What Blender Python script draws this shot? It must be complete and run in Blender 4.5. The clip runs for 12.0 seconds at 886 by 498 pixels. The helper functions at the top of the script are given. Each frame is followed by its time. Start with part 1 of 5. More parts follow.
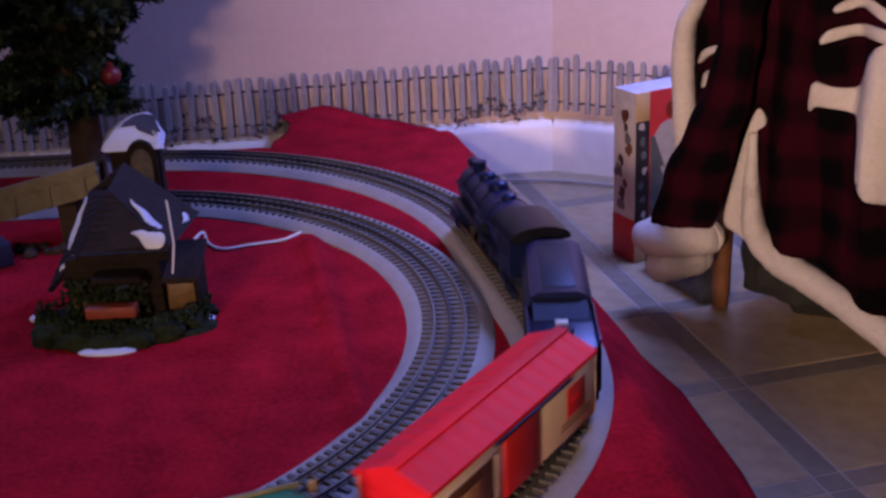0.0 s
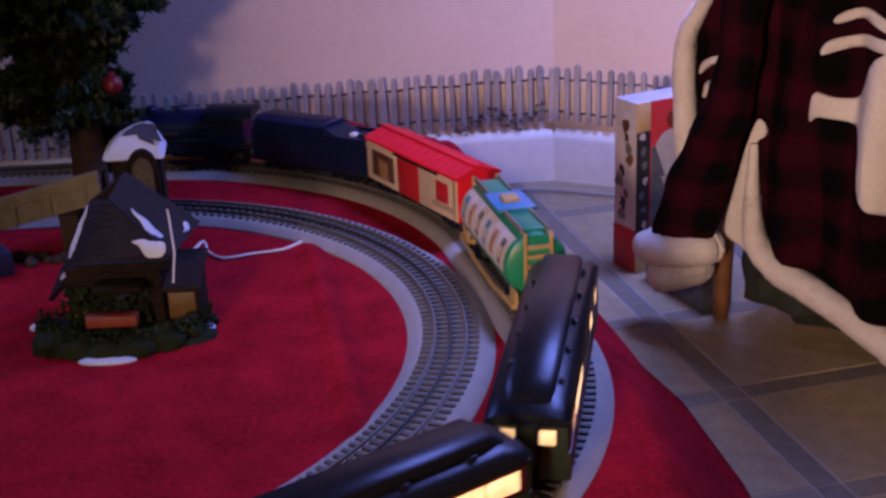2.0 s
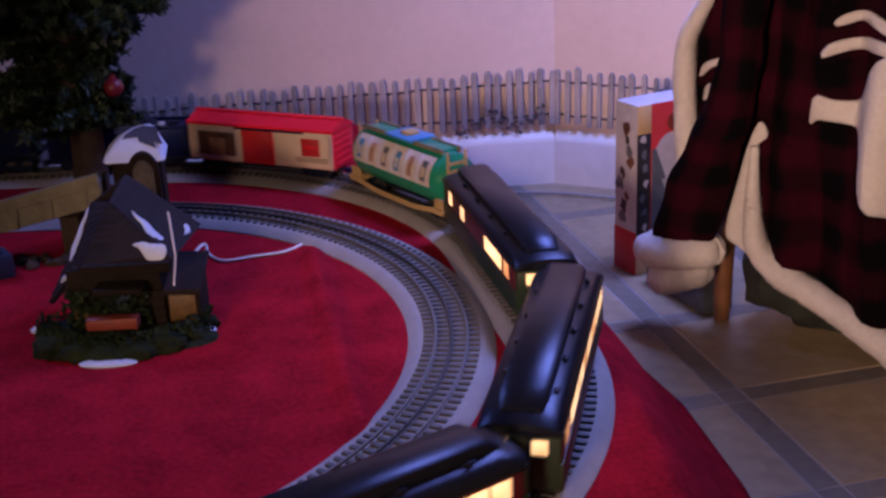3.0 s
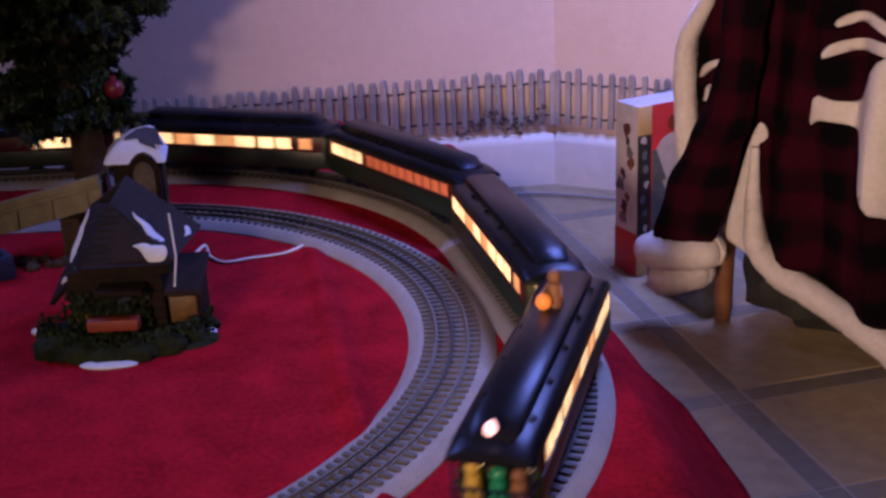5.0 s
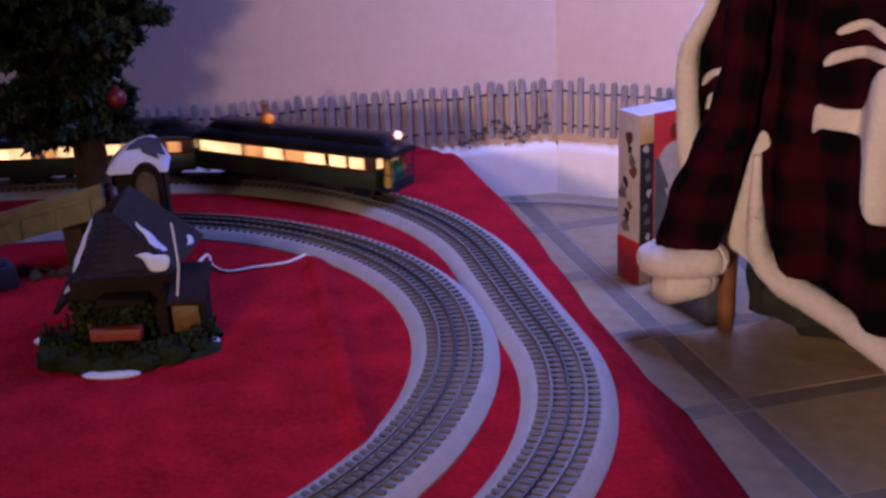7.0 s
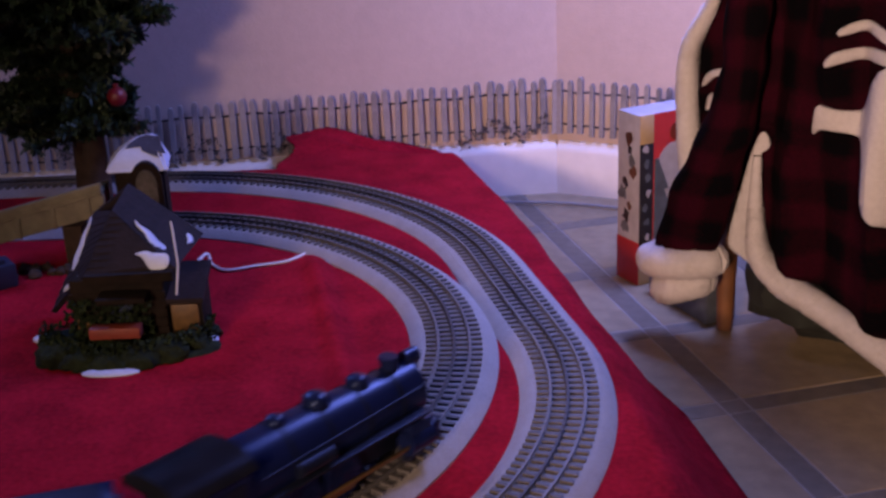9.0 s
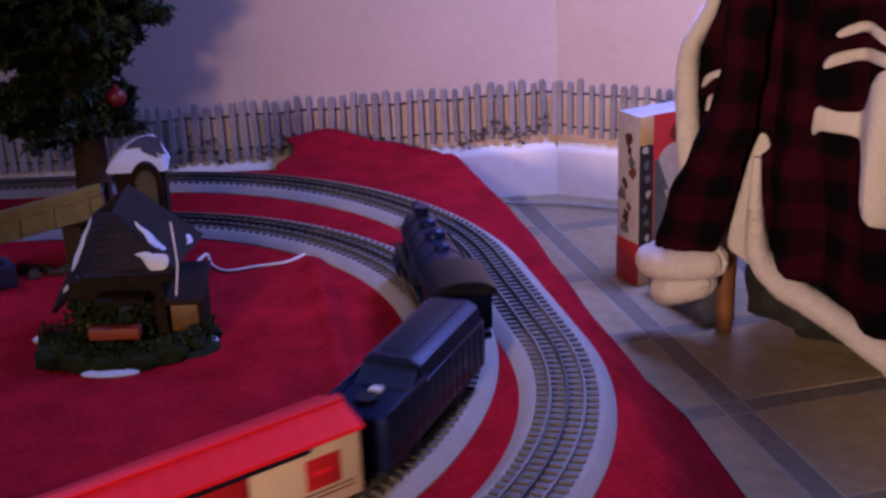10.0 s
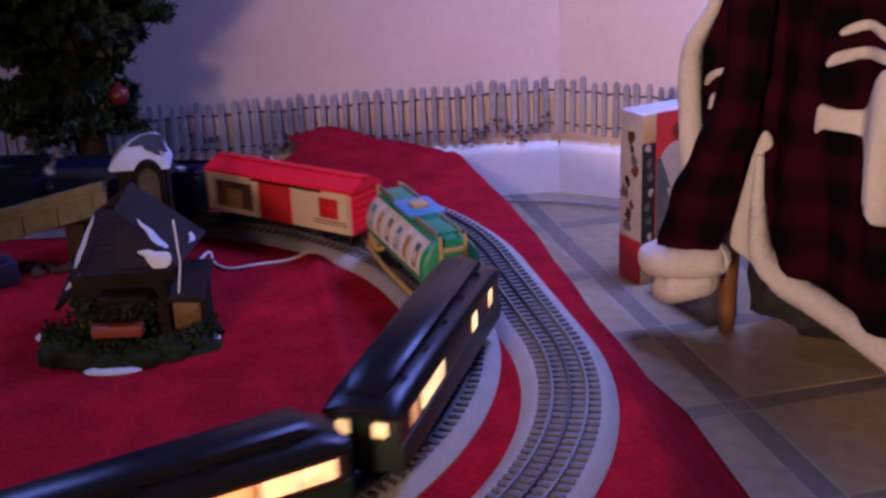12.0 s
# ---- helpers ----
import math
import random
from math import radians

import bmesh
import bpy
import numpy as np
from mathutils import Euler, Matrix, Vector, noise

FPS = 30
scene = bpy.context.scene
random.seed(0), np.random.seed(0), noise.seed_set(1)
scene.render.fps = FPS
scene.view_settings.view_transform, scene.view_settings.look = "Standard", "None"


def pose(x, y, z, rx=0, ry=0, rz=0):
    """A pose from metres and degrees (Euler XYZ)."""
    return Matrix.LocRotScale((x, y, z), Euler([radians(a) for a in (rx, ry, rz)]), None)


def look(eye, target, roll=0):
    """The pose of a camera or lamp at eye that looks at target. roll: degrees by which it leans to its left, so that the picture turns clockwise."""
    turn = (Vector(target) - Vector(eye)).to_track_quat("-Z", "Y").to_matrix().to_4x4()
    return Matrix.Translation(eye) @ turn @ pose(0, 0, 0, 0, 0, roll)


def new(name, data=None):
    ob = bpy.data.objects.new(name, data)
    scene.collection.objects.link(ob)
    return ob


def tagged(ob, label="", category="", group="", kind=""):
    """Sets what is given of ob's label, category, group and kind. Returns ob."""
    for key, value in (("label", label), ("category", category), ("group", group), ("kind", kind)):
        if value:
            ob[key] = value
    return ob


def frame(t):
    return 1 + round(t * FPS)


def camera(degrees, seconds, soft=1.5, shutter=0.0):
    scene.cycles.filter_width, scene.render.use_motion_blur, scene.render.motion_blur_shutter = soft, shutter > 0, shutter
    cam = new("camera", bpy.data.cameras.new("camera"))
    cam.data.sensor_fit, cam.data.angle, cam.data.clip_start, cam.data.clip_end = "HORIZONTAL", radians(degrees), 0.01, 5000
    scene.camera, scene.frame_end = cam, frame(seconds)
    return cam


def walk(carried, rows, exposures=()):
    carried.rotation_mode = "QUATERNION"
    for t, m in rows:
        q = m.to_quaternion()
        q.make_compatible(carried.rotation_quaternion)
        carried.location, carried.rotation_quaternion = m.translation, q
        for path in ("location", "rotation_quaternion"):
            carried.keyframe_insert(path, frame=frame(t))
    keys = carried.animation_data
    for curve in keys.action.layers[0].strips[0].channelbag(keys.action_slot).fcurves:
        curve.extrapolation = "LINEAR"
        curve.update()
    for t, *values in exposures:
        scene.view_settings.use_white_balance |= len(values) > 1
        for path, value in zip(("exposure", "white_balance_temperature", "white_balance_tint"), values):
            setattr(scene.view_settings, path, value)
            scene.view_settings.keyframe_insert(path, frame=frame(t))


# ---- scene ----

PZ = 0.12          # top of the cloth-covered layout board
RAIL = PZ + 0.0165  # top of the rails

# ---------------------------------------------------------------- camera
cam = camera(40, 12.0, soft=2.8, shutter=0.5)
EYE = (0.0, 0.0, 0.6444)


def gaze(turn, tilt, lean):
    return pose(*EYE, 0, 0, turn) @ pose(0, 0, 0, 90 - tilt) @ pose(0, 0, 0, 0, 0, lean)


LOOKS = [
    (0, -0.178, 21.040, -2.617), (0.5, -0.164, 20.937, -2.584), (1, -0.145, 20.767, -2.582),
    (1.5, -0.151, 20.828, -2.521), (2, -0.162, 20.586, -2.511), (2.5, -0.139, 20.501, -2.473),
    (3, -0.133, 20.463, -2.515), (5, -0.109, 20.409, -2.580), (5.5, -0.066, 20.350, -2.661),
    (6, -0.014, 20.374, -2.781), (6.5, -0.042, 20.115, -2.742), (7, 0, 19.985, -2.734),
    (9, -0.026, 20.007, -2.505), (9.5, -0.029, 19.941, -2.489), (10, -0.043, 19.965, -2.458),
    (10.5, -0.028, 20.222, -2.435), (11, -0.012, 20.052, -2.453), (11.5, 0.007, 19.972, -2.403),
    (12, 0.078, 20.053, -2.452),
]
walk(cam, [(t, gaze(a, b, c)) for t, a, b, c in LOOKS], exposures=[(0, -0.12), (12, -0.12)])

# ---------------------------------------------------------------- light
world = bpy.data.worlds.new("world")
scene.world = world
world.use_nodes = True
bg = world.node_tree.nodes["Background"]
bg.inputs[0].default_value = (0.30, 0.28, 0.55, 1)
bg.inputs[1].default_value = 0.010


def lamp(name, eye, target, size, power, color, size_y=None):
    data = bpy.data.lights.new(name, "AREA")
    data.shape, data.size, data.size_y = "RECTANGLE", size, size_y or size
    data.energy, data.color = power, color
    ob = new(name, data)
    ob.matrix_world = look(eye, target)
    return ob


# Unseen blue lamp added above the corner for the blue light on the floor.
glow_lamp = lamp("dusk_glow", (0.47, 1.60, 1.10), (0.30, 1.46, 0.0), 0.32, 13.0, (0.28, 0.33, 1.0))
glow_lamp.data.spread = radians(130)
shaded = lamp("shaded_lamp", (-1.05, -1.95, 0.86), (0.62, 1.9, 0.40), 0.26, 4.0, (1.0, 0.62, 0.46))
shaded.data.spread = radians(34)
# Unseen warm fill added behind the viewer to brighten the near-left cloth.
side = lamp("side_lamp", (-0.75, -1.45, 1.40), (-0.12, 0.70, 0.10), 0.25, 2.4, (1.0, 0.66, 0.48))
side.data.spread = radians(56)
# Unseen blue lamp added before the plain left wall; no window is built there.
window = lamp("window_glow", (-0.95, 1.84, 1.22), (-0.20, 0.95, 0.12), 0.50, 6.5, (0.24, 0.32, 1.0))
window.data.spread = radians(120)

# ---------------------------------------------------------------- materials


def mat(name, color, rough=0.6, metal=0.0, var=0.15, scale=40.0, bump=0.0, bump_scale=None, spec=0.5, dark=None, sheen=0.0, piece=0.0, tint=None):
    m = bpy.data.materials.new(name)
    m.use_nodes = True
    nt = m.node_tree
    b = nt.nodes["Principled BSDF"]
    b.inputs["Roughness"].default_value = rough
    b.inputs["Metallic"].default_value = metal
    b.inputs["Specular IOR Level"].default_value = spec
    if tint:
        b.inputs["Specular Tint"].default_value = (*tint, 1)
    if sheen:
        b.inputs["Sheen Weight"].default_value = sheen
    tc = nt.nodes.new("ShaderNodeTexCoord")
    n1 = nt.nodes.new("ShaderNodeTexNoise")
    n1.inputs["Scale"].default_value = scale
    n1.inputs["Detail"].default_value = 6
    n2 = nt.nodes.new("ShaderNodeTexNoise")
    n2.inputs["Scale"].default_value = scale * 0.13
    n2.inputs["Detail"].default_value = 3
    nt.links.new(tc.outputs["Object"], n1.inputs["Vector"])
    nt.links.new(tc.outputs["Object"], n2.inputs["Vector"])
    add = nt.nodes.new("ShaderNodeMath")
    add.operation = "ADD"
    nt.links.new(n1.outputs[0], add.inputs[0])
    nt.links.new(n2.outputs[0], add.inputs[1])
    last = add.outputs[0]
    if piece:
        info = nt.nodes.new("ShaderNodeObjectInfo")
        mul = nt.nodes.new("ShaderNodeMath")
        mul.operation = "MULTIPLY_ADD"
        mul.inputs[1].default_value = piece
        nt.links.new(info.outputs["Random"], mul.inputs[0])
        nt.links.new(last, mul.inputs[2])
        last = mul.outputs[0]
    ramp = nt.nodes.new("ShaderNodeValToRGB")
    dk = dark or tuple(c * (1 - 2 * var) for c in color)
    lt = tuple(min(1, c * (1 + var)) for c in color)
    ramp.color_ramp.elements[0].position, ramp.color_ramp.elements[1].position = 0.3, 0.75
    half = nt.nodes.new("ShaderNodeMath")
    half.operation = "MULTIPLY"
    half.inputs[1].default_value = 0.5
    nt.links.new(last, half.inputs[0])
    ramp.color_ramp.elements[0].color, ramp.color_ramp.elements[1].color = (*dk, 1), (*lt, 1)
    nt.links.new(half.outputs[0], ramp.inputs[0])
    nt.links.new(ramp.outputs[0], b.inputs["Base Color"])
    if bump:
        nb = nt.nodes.new("ShaderNodeTexNoise")
        nb.inputs["Scale"].default_value = bump_scale or scale * 2
        nb.inputs["Detail"].default_value = 5
        nt.links.new(tc.outputs["Object"], nb.inputs["Vector"])
        bp = nt.nodes.new("ShaderNodeBump")
        bp.inputs["Strength"].default_value = bump
        bp.inputs["Distance"].default_value = 0.002
        nt.links.new(nb.outputs[0], bp.inputs["Height"])
        nt.links.new(bp.outputs[0], b.inputs["Normal"])
    return m


def glow(name, color, strength):
    m = bpy.data.materials.new(name)
    m.use_nodes = True
    nt = m.node_tree
    b = nt.nodes["Principled BSDF"]
    tc = nt.nodes.new("ShaderNodeTexCoord")
    n1 = nt.nodes.new("ShaderNodeTexNoise")
    n1.inputs["Scale"].default_value = 28
    nt.links.new(tc.outputs["Object"], n1.inputs["Vector"])
    mr = nt.nodes.new("ShaderNodeMapRange")
    mr.inputs[1].default_value, mr.inputs[2].default_value = 0.35, 0.65
    mr.inputs[3].default_value, mr.inputs[4].default_value = strength * 0.55, strength * 1.3
    nt.links.new(n1.outputs[0], mr.inputs[0])
    b.inputs["Base Color"].default_value = (*color, 1)
    b.inputs["Emission Color"].default_value = (*color, 1)
    nt.links.new(mr.outputs[0], b.inputs["Emission Strength"])
    return m


def plaid_mat():
    m = bpy.data.materials.new("red_black_plaid")
    m.use_nodes = True
    nt = m.node_tree
    b = nt.nodes["Principled BSDF"]
    b.inputs["Roughness"].default_value = 0.95
    b.inputs["Specular IOR Level"].default_value = 0.04
    uv = nt.nodes.new("ShaderNodeUVMap")
    wob = nt.nodes.new("ShaderNodeTexNoise")
    wob.inputs["Scale"].default_value = 9
    nt.links.new(uv.outputs[0], wob.inputs["Vector"])
    mix = nt.nodes.new("ShaderNodeVectorMath")
    mix.operation = "MULTIPLY_ADD"
    mix.inputs[1].default_value = (0.050, 0.050, 0)
    nt.links.new(wob.outputs[1], mix.inputs[0])
    nt.links.new(uv.outputs[0], mix.inputs[2])
    sep = nt.nodes.new("ShaderNodeSeparateXYZ")
    nt.links.new(mix.outputs[0], sep.inputs[0])
    vals = []
    for axis in (0, 1):
        mul = nt.nodes.new("ShaderNodeMath")
        mul.operation = "MULTIPLY"
        mul.inputs[1].default_value = 2 * math.pi / 0.066
        nt.links.new(sep.outputs[axis], mul.inputs[0])
        si = nt.nodes.new("ShaderNodeMath")
        si.operation = "SINE"
        nt.links.new(mul.outputs[0], si.inputs[0])
        mr = nt.nodes.new("ShaderNodeMapRange")
        mr.inputs[1].default_value, mr.inputs[2].default_value = -0.5, 0.5
        nt.links.new(si.outputs[0], mr.inputs[0])
        vals.append(mr.outputs[0])
    add = nt.nodes.new("ShaderNodeMath")
    nt.links.new(vals[0], add.inputs[0])
    nt.links.new(vals[1], add.inputs[1])
    nz = nt.nodes.new("ShaderNodeTexNoise")
    nz.inputs["Scale"].default_value = 260
    nt.links.new(uv.outputs[0], nz.inputs["Vector"])
    nmr = nt.nodes.new("ShaderNodeMapRange")
    nmr.inputs[3].default_value, nmr.inputs[4].default_value = 0.28, 0.72
    nt.links.new(add.outputs[0], nmr.inputs[0])
    nmr.inputs[2].default_value = 2.0
    mx = nt.nodes.new("ShaderNodeMath")
    mx.operation = "MULTIPLY_ADD"
    mx.inputs[1].default_value = 0.40
    nt.links.new(nz.outputs[0], mx.inputs[0])
    nt.links.new(nmr.outputs[0], mx.inputs[2])
    ramp = nt.nodes.new("ShaderNodeValToRGB")
    ramp.color_ramp.elements[0].position, ramp.color_ramp.elements[1].position = 0.50, 1.05
    ramp.color_ramp.elements[0].color, ramp.color_ramp.elements[1].color = (0.0020, 0.0016, 0.0026, 1), (0.027, 0.0022, 0.0075, 1)
    nt.links.new(mx.outputs[0], ramp.inputs[0])
    nt.links.new(ramp.outputs[0], b.inputs["Base Color"])
    bp = nt.nodes.new("ShaderNodeBump")
    bp.inputs["Strength"].default_value = 0.5
    bp.inputs["Distance"].default_value = 0.001
    nt.links.new(nz.outputs[0], bp.inputs["Height"])
    nt.links.new(bp.outputs[0], b.inputs["Normal"])
    return m


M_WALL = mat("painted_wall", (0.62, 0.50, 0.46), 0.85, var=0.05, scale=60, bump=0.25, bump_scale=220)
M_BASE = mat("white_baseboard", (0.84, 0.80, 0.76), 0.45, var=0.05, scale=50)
# Wall paint for unseen walls, darkened so the room's shade sits in the colour.
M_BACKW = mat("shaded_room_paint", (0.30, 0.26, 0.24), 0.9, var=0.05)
M_CEIL = mat("ceiling_paint", (0.35, 0.34, 0.32), 0.9, var=0.03)
M_GROUT = mat("pale_grout", (0.33, 0.31, 0.29), 0.85, var=0.15, scale=150, bump=0.3)
M_TILE = mat("slate_tile", (0.285, 0.222, 0.135), 0.42, var=0.22, scale=45, bump=0.35, bump_scale=90, piece=0.25)
M_TILE_DK = mat("dark_tile_strip", (0.16, 0.138, 0.105), 0.5, var=0.2, scale=60, bump=0.3, bump_scale=110, piece=0.25)
M_CLOTH = mat("red_cloth", (0.37, 0.0085, 0.0225), 0.95, var=0.27, scale=170, bump=0.6, bump_scale=900, spec=0.05)
M_BOARD = mat("plywood_board", (0.32, 0.22, 0.13), 0.7, var=0.2, scale=30)
M_BED = mat("grey_roadbed_plastic", (0.32, 0.303, 0.30), 0.6, var=0.10, scale=300, bump=0.5, bump_scale=1400)
M_TIE = mat("dark_plastic_tie", (0.085, 0.08, 0.08), 0.55, var=0.2, scale=200)
M_RAILM = mat("tinplate_rail", (0.17, 0.165, 0.165), 0.5, 0.5, var=0.1, scale=120)
M_RAILC = mat("blackened_centre_rail", (0.06, 0.06, 0.065), 0.5, 0.5, var=0.1, scale=120)
M_PICKET = mat("weathered_grey_wood", (0.30, 0.272, 0.275), 0.85, var=0.25, scale=120, bump=0.4, piece=0.5)
M_WIRE = mat("dark_vine_wire", (0.07, 0.062, 0.066), 0.8, var=0.2)
M_BLACK = mat("satin_blue_black_metal", (0.006, 0.010, 0.046), 0.33, var=0.2, scale=80, spec=0.34, tint=(0.35, 0.5, 1.0))
M_BLACK2 = mat("matt_black_plastic", (0.007, 0.009, 0.020), 0.5, var=0.2, scale=80, spec=0.34, tint=(0.4, 0.55, 1.0))
M_ROOF = mat("satin_black_roof", (0.010, 0.011, 0.017), 0.28, var=0.25, scale=60, spec=0.17, tint=(0.4, 0.55, 1.0), bump=0.1, bump_scale=300)
M_GREEN = mat("dark_green_paint", (0.011, 0.025, 0.014), 0.4, var=0.15, scale=80)
M_MAROON = mat("maroon_window_band", (0.075, 0.010, 0.012), 0.4, var=0.15, scale=80)
M_LIT = glow("lit_window", (1.0, 0.60, 0.30), 1.8)
M_LIT2 = glow("dim_lit_window", (1.0, 0.44, 0.17), 0.9)
M_LIT3 = glow("faint_reddish_window", (1.0, 0.30, 0.14), 0.02)
M_TAIL = glow("tail_lamp_glow", (1.0, 0.50, 0.50), 2.6)
M_ORANGE = glow("orange_lantern_glow", (1.0, 0.30, 0.06), 0.26)
M_BRASS = mat("dull_brass_rods", (0.20, 0.13, 0.05), 0.4, 0.7, var=0.2)
M_STEEL = mat("dull_steel_wheel", (0.12, 0.12, 0.12), 0.4, 0.8, var=0.15)
M_REDR = mat("bright_red_roof", (0.72, 0.012, 0.030), 0.6, var=0.08, scale=60, spec=0.2)
M_CREAM = mat("cream_printed_side", (0.56, 0.45, 0.34), 0.5, var=0.08, scale=60)
M_REDD = mat("red_door_paint", (0.42, 0.012, 0.018), 0.45, var=0.1, scale=60)
M_PIC = mat("brown_printed_picture", (0.13, 0.06, 0.035), 0.45, var=0.45, scale=70)
M_PIC2 = mat("tan_printed_figure", (0.38, 0.22, 0.12), 0.5, var=0.4, scale=110)
M_TGREEN = mat("green_tank_paint", (0.010, 0.22, 0.12), 0.35, var=0.1, scale=60)
M_TBLUE = mat("blue_walkway_paint", (0.04, 0.20, 0.42), 0.4, var=0.1, scale=60)
M_TAN = mat("tan_plastic", (0.42, 0.29, 0.12), 0.5, var=0.12, scale=80)
M_TWHITE = mat("white_tank_wrap", (0.56, 0.50, 0.46), 0.45, var=0.15, scale=60)
M_TPINK = mat("rose_printed_shape", (0.46, 0.27, 0.20), 0.5, var=0.3, scale=90)
M_FUR = mat("white_fleece", (0.54, 0.52, 0.53), 1.0, var=0.08, scale=160, bump=0.7, bump_scale=420, spec=0.03)
M_PLAID = plaid_mat()
M_CHAIR = mat("brown_wood", (0.20, 0.085, 0.035), 0.5, var=0.3, scale=35, bump=0.2)
M_BAG = mat("dark_cloth_bag", (0.02, 0.026, 0.022), 0.9, var=0.4, scale=30, bump=0.5)
M_BOXW = mat("pale_printed_card", (0.38, 0.37, 0.41), 0.5, var=0.15, scale=60)
M_BOXR = mat("red_printed_card", (0.42, 0.03, 0.035), 0.45, var=0.15, scale=50)
M_BOXB = mat("slate_blue_printed_card", (0.10, 0.115, 0.14), 0.45, var=0.3, scale=60)
M_BOXK = mat("black_printed_card", (0.02, 0.018, 0.02), 0.5, var=0.3, scale=60)
M_BOXT = mat("tan_printed_card", (0.50, 0.36, 0.20), 0.5, var=0.1, scale=60)
# Dark brown timber and shingle, darkened further: shade around the cottage is in the colour.
M_STONE = mat("dark_brown_timber_wall", (0.013, 0.008, 0.006), 0.85, spec=0.2, var=0.4, scale=110, bump=0.6)
M_HROOF = mat("dark_shingle_roof", (0.013, 0.009, 0.012), 0.75, spec=0.22, var=0.3, scale=120, bump=0.4, piece=0.4)
M_SLATE = mat("blue_slate_paint", (0.035, 0.042, 0.085), 0.6, var=0.3, scale=140, bump=0.3)
M_ARCH = mat("grey_resin_front", (0.085, 0.080, 0.078), 0.8, var=0.35, scale=150, bump=0.5)
# White snow paint tinted blue: the blue light on it is in the colour.
M_SNOW = mat("painted_snow", (0.50, 0.56, 0.72), 0.6, var=0.06, scale=120, bump=0.3)
M_MOSS = mat("dark_green_shrub", (0.017, 0.026, 0.013), 0.9, var=0.6, scale=170, bump=1.0, bump_scale=420, spec=0.15)
M_IVY = mat("dark_ivy_leaves", (0.020, 0.034, 0.014), 0.8, var=0.5, scale=300, spec=0.15)
M_OCHRE = mat("ochre_window", (0.14, 0.075, 0.022), 0.5, var=0.3, scale=120)
M_BRICK = mat("rust_red_porch", (0.20, 0.03, 0.016), 0.6, var=0.2, scale=90)
M_CABLE = mat("grey_cable_sheath", (0.28, 0.27, 0.27), 0.6, var=0.1)
M_BRIDGE = mat("khaki_plastic_beam", (0.18, 0.178, 0.125), 0.55, var=0.3, scale=60, bump=0.2)
M_CORD = mat("white_cord_plastic", (0.72, 0.70, 0.68), 0.5, var=0.04)
M_BARK = mat("brown_bark", (0.045, 0.027, 0.017), 0.85, var=0.35, scale=80, bump=0.7)
M_NEEDLE = mat("dark_fir_needles", (0.023, 0.050, 0.027), 0.6, var=0.45, scale=60)
M_NEEDLE2 = mat("pale_fir_tips", (0.10, 0.14, 0.07), 0.6, var=0.3, scale=60)
M_BALL = mat("red_ornament", (0.13, 0.006, 0.014), 0.45, var=0.05)
M_GOLD = mat("yellow_cloth_doll", (0.5, 0.34, 0.06), 0.6, var=0.2)
M_BROWN = mat("brown_doll_paint", (0.26, 0.12, 0.06), 0.6, var=0.3)
M_NAVY = mat("navy_blue_box", (0.012, 0.018, 0.05), 0.5, var=0.2)

# ---------------------------------------------------------------- mesh helpers


def box(bm, x0, x1, y0, y1, z0, z1, bevel=0.0, m=None):
    r = bmesh.ops.create_cube(bm, size=1.0)
    t = Matrix.Translation(((x0 + x1) / 2, (y0 + y1) / 2, (z0 + z1) / 2)) @ Matrix.Diagonal((x1 - x0, y1 - y0, z1 - z0, 1))
    bmesh.ops.transform(bm, matrix=(m @ t if m else t), verts=r["verts"])
    if bevel:
        es = {e for v in r["verts"] for e in v.link_edges}
        bmesh.ops.bevel(bm, geom=list(es), offset=bevel, segments=2, affect="EDGES", profile=0.5)


def cyl(bm, a, b, r0, r1=None, seg=20, caps=True):
    a, b = Vector(a), Vector(b)
    q = (b - a).to_track_quat("Z", "Y").to_matrix().to_4x4()
    bmesh.ops.create_cone(bm, cap_ends=caps, segments=seg, radius1=r0, radius2=r0 if r1 is None else r1, depth=(b - a).length,
                          matrix=Matrix.Translation((a + b) / 2) @ q)


def ball(bm, c, r, sx=1, sy=1, sz=1, seg=16):
    bmesh.ops.create_uvsphere(bm, u_segments=seg, v_segments=max(6, seg // 2), radius=r, matrix=Matrix.Translation(c) @ Matrix.Diagonal((sx, sy, sz, 1)))


def prof(bm, pts, x0, x1, m=None):
    """A closed outline of (y, z) drawn out along x."""
    a = [bm.verts.new((x0, y, z)) for y, z in pts]
    b = [bm.verts.new((x1, y, z)) for y, z in pts]
    n = len(pts)
    for i in range(n):
        bm.faces.new((a[i], a[(i + 1) % n], b[(i + 1) % n], b[i]))
    bm.faces.new(a[::-1])
    bm.faces.new(b)
    if m:
        bmesh.ops.transform(bm, matrix=m, verts=a + b)


def loft(bm, rings, closed=True, cap=True):
    vs = [[bm.verts.new(p) for p in r] for r in rings]
    n = len(rings[0])
    for a, b in zip(vs, vs[1:]):
        for i in range(n if closed else n - 1):
            j = (i + 1) % n
            bm.faces.new((a[i], a[j], b[j], b[i]))
    if cap and closed:
        bm.faces.new(vs[0][::-1])
        bm.faces.new(vs[-1])
    return vs


def finish(bm, name, material, smooth=True, angle=35):
    bmesh.ops.recalc_face_normals(bm, faces=bm.faces)
    me = bpy.data.meshes.new(name)
    bm.to_mesh(me)
    bm.free()
    if material:
        me.materials.append(material)
    if smooth:
        me.shade_smooth()
        me.set_sharp_from_angle(angle=radians(angle))
    return me


def part(name, bm, material, parent, label="", smooth=True):
    ob = new(name, finish(bm, name, material, smooth))
    ob.parent = parent
    if label:
        tagged(ob, label)
    return ob


